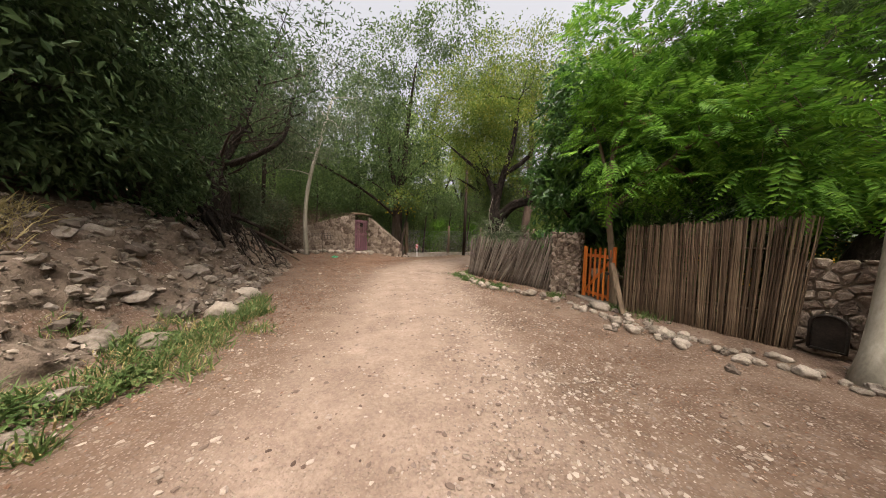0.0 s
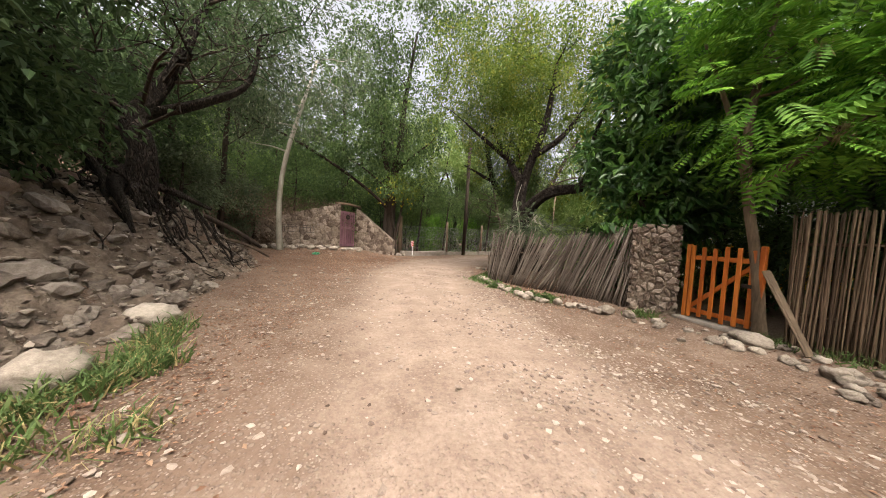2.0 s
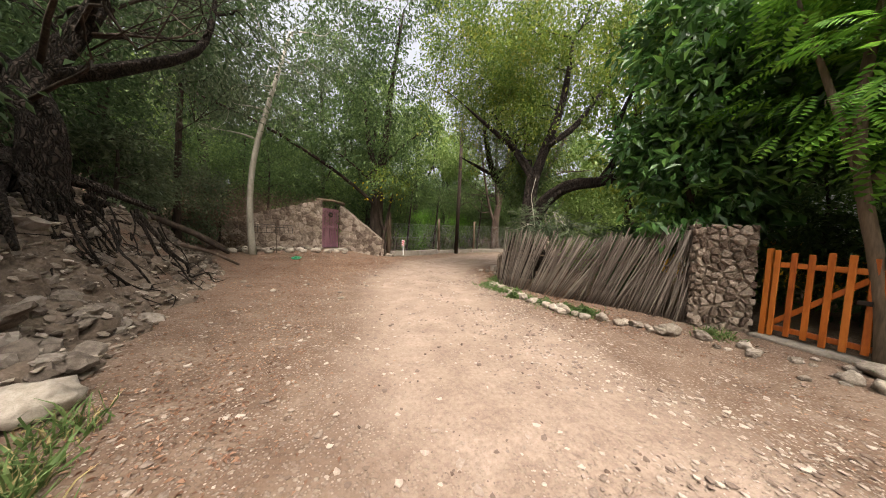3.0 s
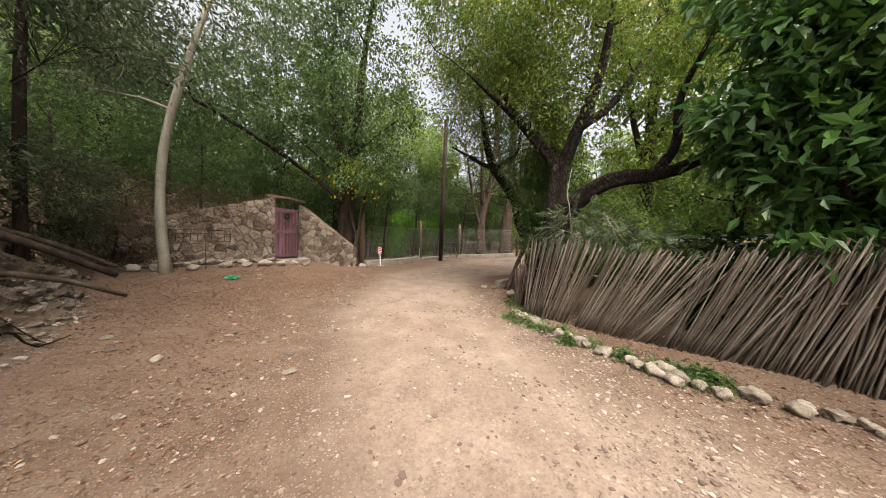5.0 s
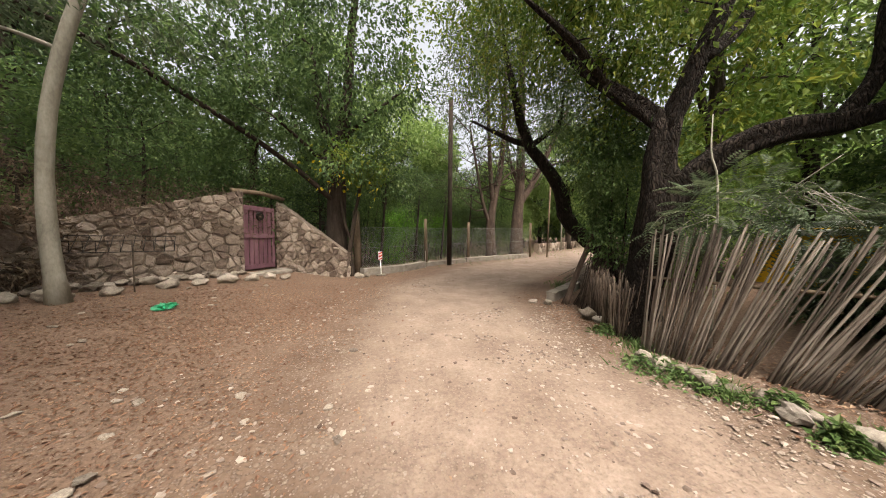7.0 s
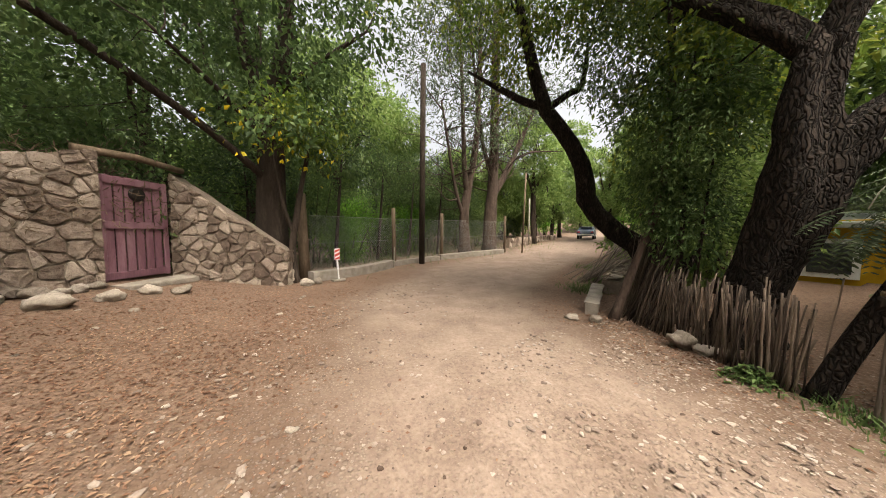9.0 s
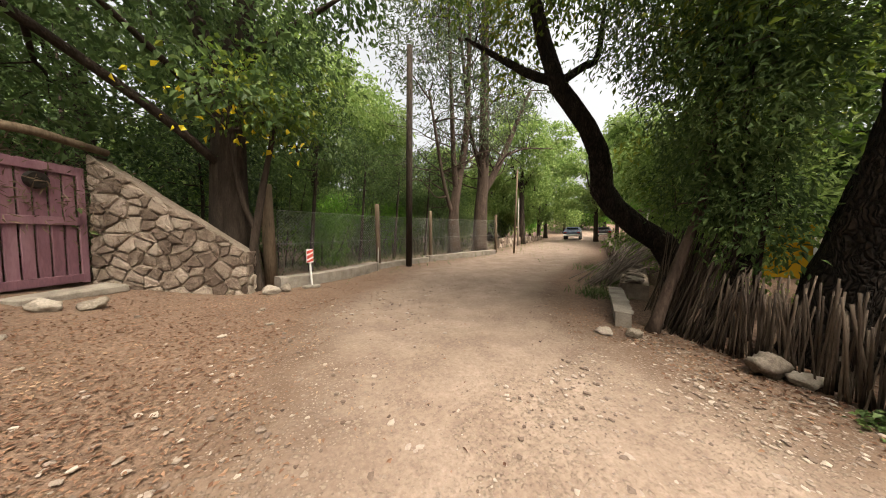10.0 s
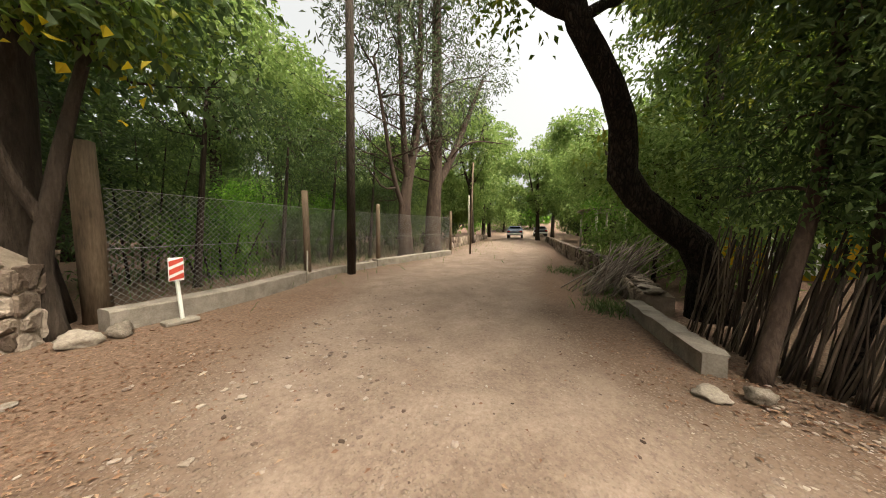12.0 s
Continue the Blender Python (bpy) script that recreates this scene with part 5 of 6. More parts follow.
def bare_roots(cx, cy, n, reach):
    """Bare twisting roots that spill from a trunk's foot down the bank, with fine rootlets."""
    def add(t, base, g):
        pieces = []
        for k in range(n):
            a = g.uniform(-1.5, 0.9)
            p = np.array((cx + g.normal(0, 0.35), cy + g.normal(0, 0.7)))
            d = np.array((math.cos(a), math.sin(a)))
            pts = []
            for j in range(9):
                pts.append((p[0], p[1], gz(p[0], p[1]) + 0.5 * (1 - j / 8) ** 2 + 0.07 + g.normal(0, 0.06)))
                p = p + d * reach / 8 * g.uniform(0.5, 1.3) + g.normal(0, 0.1, 2)
            r = g.choice((0.012, 0.02, 0.035, 0.055))
            q = smooth_path(np.array(pts) - base, 18)
            pieces.append(tube_arrays(q, np.linspace(r, 0.006, 18), 6, 0.1, k))
            for j in range(3, 18, 3):
                e = g.normal(0, 0.16, 3) + np.array((0.12, -0.05, -0.14))
                pieces.append(tube_arrays([q[j], q[j] + e * 0.5 + g.normal(0, 0.03, 3), q[j] + e], [0.007, 0.005, 0.003], 4))
        tagged(part("rootwork", np_mesh("rootwork", *gathered(pieces), M_OLDBARK, True), M_OLDBARK, t), kind="stuff")
    return add


def both(*adds):
    def add(t, base, g):
        for a in adds:
            a(t, base, g)
    return add


def gp(x, y, dz=0.0):
    return (x, y, gz(x, y) + dz)


# left bank
tree("bank_tree", "dark dense tree overhanging the stony bank", "tree", gp(-5.6, 3.2), [([gp(-5.6, 3.2, -0.1), (-5.4, 3.3, 3.2), (-5.0, 3.6, 5.0), (-4.4, 3.8, 6.2)], (0.22, 0.18, 0.12, 0.06))],
     [(-5.2, 3.4, 4.2, 1.9, 2.2, 1.5), (-4.4, 5.2, 4.8, 1.6, 1.8, 1.3), (-5.6, 1.2, 4.0, 1.6, 2.0, 1.6), (-4.0, 3.0, 5.6, 2.0, 2.4, 1.1), (-6.3, 4.6, 3.2, 1.4, 1.8, 1.4), (-4.7, 4.3, 2.75, 1.1, 1.2, 0.75), (-5.0, 2.8, 2.6, 1.1, 1.2, 0.8), (-5.4, 5.8, 2.9, 1.0, 1.1, 0.8), (-3.9, 3.4, 3.6, 0.9, 1.2, 0.7)], None, M_LEAF_DARK, M_BARK, 5600, 7, (0.14, 0.055), 0.19, 0.5, seed=2)
tree("gnarled_tree", "gnarled dark tree with bare roots on the bank", "tree", gp(-5.85, 7.9), [([gp(-5.85, 7.9, -0.2), (-5.75, 7.95, 2.4), (-6.0, 8.0, 3.0), (-5.9, 8.2, 3.5), (-5.6, 8.4, 4.3), (-5.3, 8.8, 6.0)], (0.26, 0.19, 0.17, 0.15, 0.1, 0.05)),
     ([(-6.2, 8.0, 3.2), (-6.7, 7.2, 3.9), (-7.2, 6.2, 4.3), (-7.0, 5.0, 5.0)], (0.14, 0.11, 0.08, 0.04)), ([(-6.1, 8.0, 3.1), (-5.3, 8.6, 3.7), (-4.9, 9.4, 4.6), (-4.9, 9.8, 6.0)], (0.11, 0.09, 0.06, 0.03)),
     ([gp(-6.0, 7.8, 0.5), (-5.5, 7.3, 1.75), (-5.0, 7.0, 1.45), (-4.6, 6.8, 1.0)], (0.12, 0.08, 0.05, 0.02)), ([gp(-6.0, 7.8, 0.4), (-5.6, 8.3, 1.8), (-5.2, 8.8, 1.5)], (0.1, 0.07, 0.03))],
     [(-6.4, 7.0, 5.2, 2.4, 2.6, 1.5), (-5.2, 9.2, 5.8, 2.0, 2.0, 1.5), (-7.2, 5.4, 5.0, 1.8, 2.0, 1.5), (-4.6, 7.4, 6.6, 2.6, 2.6, 1.3), (-5.4, 6.0, 4.4, 1.5, 1.5, 0.9), (-3.6, 9.6, 7.2, 2.2, 2.2, 1.0)], None, M_LEAF_DARK, M_OLDBARK, 1200, 7, (0.14, 0.045), 0.2, 0.35, limbs=30, seed=3, sides=16, rough=0.16,
     extra=both(bare_roots(-5.75, 7.9, 30, 1.0), bare_boughs([[(-5.8, 7.9, 2.0), (-6.0, 8.0, 3.0), (-5.6, 8.4, 4.3), (-5.3, 8.8, 6.0)], [(-6.2, 8.0, 3.2), (-6.7, 7.2, 3.9), (-7.2, 6.2, 4.3), (-7.0, 5.0, 5.0)]], 30, 2.0, M_STICK)))
tree("slender_tree", "slender grey trunked tree behind the bank", "tree", gp(-8.2, 12.7), [([gp(-8.2, 12.7, -0.1), (-8.1, 12.7, 4), (-7.7, 12.6, 8.5)], (0.09, 0.075, 0.05))], [(-6.8, 12, 6.4, 2.2, 2.2, 2.2), (-6.0, 10.5, 5.8, 1.6, 1.6, 1.4)], None, M_LEAF_GREY, M_BARK, 900, 7, (0.15, 0.05), 0.2, seed=4)
tree("slender_tree", "slender dark tree behind the bank", "tree", gp(-8.4, 11.0), [([gp(-8.4, 11.0, -0.1), (-8.3, 11.0, 4), (-8.0, 11.1, 8.5)], (0.1, 0.085, 0.05))], [(-8.2, 11, 6.4, 2.4, 2.2, 2.2), (-9.2, 9.0, 5.0, 2.0, 2.0, 1.6)], None, M_LEAF_DARK, M_BARK, 900, 7, (0.16, 0.06), 0.2, seed=5)
for i, (x, y, r, h, m) in enumerate(((-5.3, 5.6, 0.9, 0.75, M_LEAF_DARK), (-7.0, 9.9, 0.9, 0.9, M_LEAF_GREY), (-8.6, 14.9, 1.0, 0.8, M_BRUSH), (-7.9, 9.0, 1.6, 1.6, M_LEAF_DARK), (-7.5, 6.0, 1.6, 1.5, M_LEAF_DARK), (-6.9, 3.6, 1.6, 1.4, M_LEAF_DARK), (-6.4, 1.0, 1.7, 1.5, M_LEAF_DARK), (-8.6, 13.0, 1.4, 1.4, M_LEAF_GREY), (-9.8, 11.0, 2.0, 2.2, M_LEAF_DARK), (-9.3, 7.0, 2.2, 2.4, M_LEAF_DARK), (-4.9, 2.0, 0.8, 0.6, M_LEAF_DARK))):
    z = gz(x, y)
    tree("shrub", "dense dark shrub on the shaded bank", "shrub", (x, y, z), [([(x, y, z - 0.1), (x + 0.1, y, z + h), (x, y + 0.1, z + h * 1.6)], (0.05, 0.03, 0.015)), ([(x, y, z - 0.05), (x - 0.3 * r, y - 0.2, z + h), (x - 0.5 * r, y - 0.3, z + h * 1.5)], (0.04, 0.025, 0.012))],
         [(x, y, z + h, r, r, h)], None, m, M_BARK, int(620 * r), 7, (0.13, 0.05), 0.15, seed=20 + i, limbs=6, sides=6)

# pale trunk and trees behind the wall
tree("pale_tree", "tall tree with a smooth pale leaning trunk", "tree", gp(-6.85, 14.1), [([gp(-6.85, 14.1, -0.1), (-6.95, 14.12, 1.6), (-6.93, 14.15, 3.0), (-6.75, 14.2, 4.3), (-6.4, 14.3, 5.8), (-5.8, 14.6, 8.5)], (0.115, 0.098, 0.09, 0.085, 0.078, 0.05))],
     [(-6.0, 14.4, 8.4, 2.8, 2.6, 1.6), (-7.5, 15.5, 7.0, 2.6, 2.2, 1.6), (-9.0, 14.0, 6.0, 2.4, 2.2, 1.6)], None, M_LEAF_GREY, M_PALEBARK, 1200, 7, (0.16, 0.06), 0.22, seed=41)
tree("wall_tree", "large dark trunked tree behind the stone wall", "tree", gp(-3.2, 19.0), [([gp(-3.2, 19.0, -0.1), (-3.2, 19.05, 2.5), (-3.1, 19.1, 4.6), (-2.8, 19.1, 6.4), (-2.6, 18.9, 9.0), (-2.0, 18.2, 12.5)], (0.42, 0.33, 0.28, 0.2, 0.14, 0.05)), ([(-3.1, 19.1, 4.2), (-3.7, 19.2, 5.8), (-4.1, 19.4, 8.5)], (0.2, 0.16, 0.08)),
     ([(-3.2, 19.0, 2.6), (-4.4, 18.4, 3.7), (-6.2, 17.4, 4.9), (-8.2, 16.2, 5.9), (-10.5, 15.0, 6.6)], (0.1, 0.085, 0.075, 0.06, 0.03)), ([(-3.1, 19.1, 4.9), (-2.0, 18.6, 5.8), (-0.8, 18.0, 6.6)], (0.1, 0.08, 0.03)), ([(-3.15, 19.05, 3.6), (-4.0, 18.0, 4.4), (-4.6, 16.8, 4.8)], (0.08, 0.06, 0.025))],
     [(-3.0, 18.8, 6.8, 2.3, 2.2, 1.6), (-4.4, 18.2, 5.3, 1.7, 1.5, 1.0), (-2.0, 18.2, 4.9, 1.2, 1.1, 0.9), (-2.9, 17.5, 3.7, 1.0, 0.8, 0.5), (-1.6, 18.5, 3.5, 0.9, 0.8, 0.6), (-6.5, 17.4, 6.0, 2.2, 1.6, 1.0), (-3.0, 18.8, 8.6, 2.8, 2.6, 1.8), (-1.2, 17.8, 6.6, 1.4, 1.4, 1.0), (-6.0, 19.2, 4.4, 1.8, 1.4, 1.6), (-2.4, 17.6, 12.6, 3.2, 2.4, 1.7), (0.2, 16.8, 13.6, 2.4, 2.0, 1.2), (-4.6, 18.4, 10.6, 2.4, 2.0, 1.5)], None, M_LEAF_MID, M_BARK, 3300, 6, (0.17, 0.095), 0.22, 0.6, limbs=18, seed=42, extra=gold_leaves([(-3.1, 17.2, 3.2), (-2.5, 17.4, 3.3), (-3.6, 17.0, 3.5), (-2.0, 17.7, 3.0), (-3.3, 17.2, 2.9)], 40, 0.14))
tree("slim_tree", "slim forked grey trunk at the wall's end", "tree", gp(-2.6, 18.18), [([gp(-2.6, 18.18, -0.1), (-2.68, 18.2, 0.8), (-2.6, 18.22, 1.5), (-2.42, 18.25, 2.6), (-2.1, 18.3, 4.2)], (0.1, 0.085, 0.08, 0.06, 0.035)), ([(-2.63, 18.22, 1.2), (-2.85, 18.1, 2.0), (-3.0, 18.0, 3.2)], (0.055, 0.045, 0.025))],
     [(-2.1, 18.2, 4.1, 1.0, 0.9, 0.7), (-2.8, 17.8, 3.7, 0.8, 0.7, 0.5)], None, M_LEAF_YELLOW, M_BARK, 300, 6, (0.13, 0.08), 0.2, 0.6, seed=43)
for i, (x, y, r, h, m) in enumerate(((-7.4, 17.6, 1.7, 1.3, M_BRUSH), (-6.2, 18.8, 1.4, 1.4, M_BRUSH), (-9.5, 16.3, 1.8, 1.2, M_BRUSH), (-8.8, 18.6, 2.2, 2.2, M_LEAF_MID), (-6.0, 20.5, 2.2, 2.4, M_LEAF_MID), (-11.5, 16.5, 2.3, 2.2, M_LEAF_MID), (-4.2, 20.6, 1.6, 2.2, M_LEAF_DARK), (-7.5, 22.5, 3.0, 3.6, M_LEAF_MID), (-11.5, 21.0, 3.2, 4.0, M_LEAF_MID))):
    z = gz(x, y) - 0.2
    tree("shrub", "tangled dry brushwood behind the wall" if m is M_BRUSH else "dense shrub behind the stone wall", "shrub", (x, y, z), [([(x, y, z - 0.1), (x + 0.1, y, z + h), (x, y + 0.1, z + h * 1.6)], (0.07, 0.04, 0.015))],
         [(x, y, z + h, r, r, h)], None, m, M_BARK, int(380 * r), 7, (0.15, 0.02) if m is M_BRUSH else (0.15, 0.06), 0.2, seed=60 + i, limbs=10, sides=6)

for i, (a, b, r) in enumerate(((gp(-8.0, 11.2, 0.12), gp(-6.7, 12.7, 0.2), 0.09), (gp(-8.6, 12.0, 0.1), gp(-7.2, 13.3, 0.25), 0.06), (gp(-6.6, 10.6, 0.1), gp(-5.9, 11.9, 0.05), 0.05))):
    lg = thing("fallen_log", "bare grey fallen log lying on the bank", "log", a, "fallen logs")
    v, f = tube_arrays(np.array(smooth_path([a, (np.array(a) + np.array(b)) / 2 + (0.1, -0.05, 0.08), b], 8)) - np.array(a), np.linspace(r, r * 0.6, 8), 8, 0.08, i)
    part("log", np_mesh("log", v, f, M_STICK, True), M_STICK, lg)

# beyond the wire fence
for i, (x, y, r, h, m) in enumerate(((-1.2, 22.0, 0.8, 0.8, M_LEAF_BRIGHT), (0.8, 23.4, 0.7, 0.8, M_LEAF_MID), (-0.4, 25.0, 1.3, 1.3, M_LEAF_BRIGHT), (2.4, 25.2, 1.1, 1.2, M_LEAF_BRIGHT), (4.0, 25.5, 1.5, 1.6, M_LEAF_MID), (-2.6, 22.5, 1.3, 1.8, M_LEAF_MID), (6.5, 26.5, 1.8, 2.0, M_LEAF_MID), (1.0, 27.0, 2.2, 2.4, M_LEAF_MID), (9.0, 28.0, 1.6, 1.8, M_LEAF_LIGHT))):
    z = gz(x, y)
    stems = [([(x + 0.2 * a, y + 0.1 * a, z - 0.1), (x + 0.35 * a, y, z + h), (x + 0.5 * a, y, z + h * 1.9)], (0.03, 0.022, 0.012)) for a in (-2, -1, 0, 1, 2)]
    tree("bush", "leafy green bush behind the wire fence", "shrub", (x, y, z), stems, [(x, y, z + h * 1.15, r, r, h)], None, m, M_BARK, int(480 * r), 7, (0.18, 0.045), 0.22, 0.7, seed=80 + i, limbs=5, sides=5)
tree("bent_pine", "tall forked pine with bare reddish limbs", "tree", gp(4.7, 22.4), [([gp(4.7, 22.4, -0.1), (4.6, 22.4, 2.0), (4.8, 22.4, 3.6), (5.3, 22.4, 6.5), (5.5, 22.5, 13.5)], (0.33, 0.25, 0.21, 0.15, 0.07)), ([(4.75, 22.4, 3.4), (4.5, 22.3, 5.0), (4.1, 22.2, 12.5)], (0.17, 0.13, 0.06)), ([(4.6, 22.4, 2.0), (4.0, 22.3, 3.6), (3.2, 22.2, 7.5)], (0.12, 0.09, 0.05)), ([(4.85, 22.4, 4.2), (5.9, 22.6, 5.2), (7.4, 22.8, 5.8)], (0.07, 0.05, 0.02))],
     [(4.8, 22.4, 12.6, 3.2, 2.6, 2.0), (2.8, 22.0, 8.6, 1.8, 1.6, 1.3), (4.6, 22.2, 7.0, 2.4, 1.6, 2.2), (3.6, 22.3, 11.0, 2.4, 1.8, 1.5)], None, M_LEAF_GREY, M_REDBARK, 1150, 6, (0.24, 0.07), 0.25, limbs=44, seed=101, extra=bare_boughs([[(4.7, 22.4, 2.5), (4.8, 22.4, 3.6), (5.3, 22.4, 6.5), (5.5, 22.5, 13.5)], [(4.75, 22.4, 3.4), (4.5, 22.3, 5.0), (4.1, 22.2, 12.5)], [(4.6, 22.4, 2.0), (4.0, 22.3, 3.6), (3.2, 22.2, 7.5)]], 34, 2.8))
tree("tall_pine", "massive pine trunk with a leaning side limb", "tree", gp(6.7, 23.2), [([gp(6.7, 23.2, -0.1), (6.75, 23.2, 2.6), (6.9, 23.2, 5.0), (6.9, 23.2, 14.0)], (0.42, 0.36, 0.3, 0.18)), ([(6.8, 23.2, 3.4), (7.8, 23.3, 4.8), (8.8, 23.4, 6.6), (10.6, 23.6, 10.0)], (0.22, 0.19, 0.16, 0.09)), ([(6.9, 23.2, 4.6), (6.0, 23.1, 6.5), (5.2, 23.1, 12.0)], (0.14, 0.11, 0.06)), ([(8.3, 23.35, 5.6), (9.6, 23.0, 6.2), (11.6, 22.6, 6.4)], (0.07, 0.05, 0.02))],
     [(7.0, 23.2, 13.2, 3.2, 2.8, 2.0), (10.2, 23.6, 10.2, 2.0, 1.8, 1.2), (7.2, 23.0, 8.0, 2.6, 1.6, 2.4)], None, M_LEAF_GREY, M_REDBARK, 900, 6, (0.24, 0.07), 0.25, limbs=44, seed=102, extra=bare_boughs([[(6.75, 23.2, 2.6), (6.9, 23.2, 5.0), (6.9, 23.2, 14.0)], [(6.8, 23.2, 3.4), (7.8, 23.3, 4.8), (8.8, 23.4, 6.6), (10.6, 23.6, 10.0)], [(6.9, 23.2, 4.6), (6.0, 23.1, 6.5), (5.2, 23.1, 12.0)]], 34, 3.0))
for i, (x, y, h) in enumerate(((-1.6, 20.9, 4.2), (0.2, 22.4, 4.0), (3.6, 23.6, 4.4), (1.8, 23.0, 3.8))):
    z = gz(x, y)
    tree("sapling", "thin dark trunked young tree behind the wire fence", "tree", (x, y, z), [([(x, y, z - 0.1), (x + 0.15, y, z + h * 0.5), (x + 0.3, y, z + h)], (0.07, 0.055, 0.03))], [(x + 0.2, y, z + h, 1.6, 1.4, 1.0)], None, M_LEAF_MID, M_BARK, 380, 6, (0.13, 0.05), 0.22, 0.6, seed=110 + i, sides=6)

# right side
tree("roadside_tree", "grey trunk leaning beside the garden wall", "tree", gp(5.0, 3.45), [([gp(5.0, 3.45, -0.1), (5.25, 3.55, 1.0), (5.4, 3.6, 2.2), (5.3, 3.6, 3.4), (4.9, 3.6, 5.0), (4.6, 3.6, 7.0)], (0.15, 0.13, 0.12, 0.115, 0.1, 0.07))],
     [(5.4, 3.0, 6.8, 2.0, 2.0, 1.2)], None, M_LEAF_MID, M_PALEBARK, 500, 6, (0.13, 0.05), 0.2, seed=121)
tree("feather_leaf_tree", "bright green feathery leaved tree over the cane fence", "tree", gp(4.15, 6.2), [([gp(4.15, 6.2, -0.1), (4.13, 6.32, 1.1), (4.1, 6.5, 2.14), (4.2, 6.62, 3.3), (4.6, 6.7, 5.2)], (0.07, 0.06, 0.055, 0.05, 0.025)), ([(4.14, 6.45, 2.1), (4.9, 5.7, 3.1), (5.6, 5.0, 3.6)], (0.045, 0.035, 0.02)), ([(4.12, 6.5, 2.1), (4.1, 6.8, 3.2), (3.8, 7.0, 4.4)], (0.045, 0.035, 0.018))],
     [(4.7, 6.3, 3.5, 1.2, 1.2, 0.9), (5.4, 5.6, 3.0, 1.2, 1.1, 0.8), (6.3, 5.2, 3.0, 1.3, 1.2, 0.9), (5.2, 6.6, 4.6, 1.5, 1.4, 0.9), (6.6, 6.2, 4.2, 1.6, 1.4, 1.1), (4.3, 6.0, 2.5, 0.55, 0.6, 0.4), (6.0, 4.8, 2.3, 0.9, 0.8, 0.45), (4.4, 6.6, 5.4, 1.4, 1.4, 0.8)], None, M_LEAF_BRIGHT, M_POST, 1250, 2, (0.42, 0.36), 0.2, 0.5, pinnate_sprays, limbs=14, seed=122, extra=dead_clumps([(4.45, 5.9, 2.75), (4.5, 6.2, 3.9), (5.9, 4.9, 2.0)]))
tree("leaning_tree", "thick dark leaning trunk behind the cane fence", "tree", gp(6.6, 4.8), [([gp(6.6, 4.8, -0.1), (6.9, 4.6, 1.6), (7.6, 4.3, 2.8), (7.7, 4.3, 3.8), (7.3, 4.4, 5.5), (6.8, 4.5, 8.0)], (0.42, 0.36, 0.28, 0.24, 0.2, 0.1))],
     [(7.0, 4.5, 7.6, 2.4, 2.4, 1.4), (8.6, 5.4, 4.6, 1.6, 1.8, 1.4), (8.2, 3.4, 4.6, 1.2, 1.2, 1.2), (7.4, 6.4, 6.4, 2.6, 2.6, 1.6)], None, M_LEAF_MID, M_BARK, 2000, 7, (0.12, 0.05), 0.2, seed=123)
tree("broad_leaf_tree", "dark tree with broad glossy leaves behind the pillar", "tree", gp(4.75, 8.6), [([gp(4.75, 8.6, -0.1), (4.7, 8.6, 2.0), (4.6, 8.7, 3.8), (4.5, 8.8, 5.8)], (0.14, 0.12, 0.08, 0.03)), ([(4.75, 8.6, 1.2), (4.1, 8.3, 2.0), (3.6, 8.1, 2.6)], (0.06, 0.045, 0.02)), ([(4.7, 8.6, 1.6), (4.2, 8.9, 2.6), (3.8, 9.1, 3.4)], (0.06, 0.045, 0.02))],
     [(4.4, 8.5, 2.4, 1.1, 0.9, 1.15), (4.6, 8.7, 4.0, 1.3, 1.2, 1.3), (4.4, 8.8, 5.4, 1.1, 1.1, 1.0), (3.65, 8.35, 1.95, 0.65, 0.6, 0.6), (3.9, 8.9, 3.3, 0.8, 0.7, 0.8), (5.3, 7.8, 3.6, 1.1, 1.0, 1.2)], None, M_LEAF_GLOSSY, M_BARK, 1750, 7, (0.23, 0.1), 0.15, 0.55, limbs=14, seed=124)
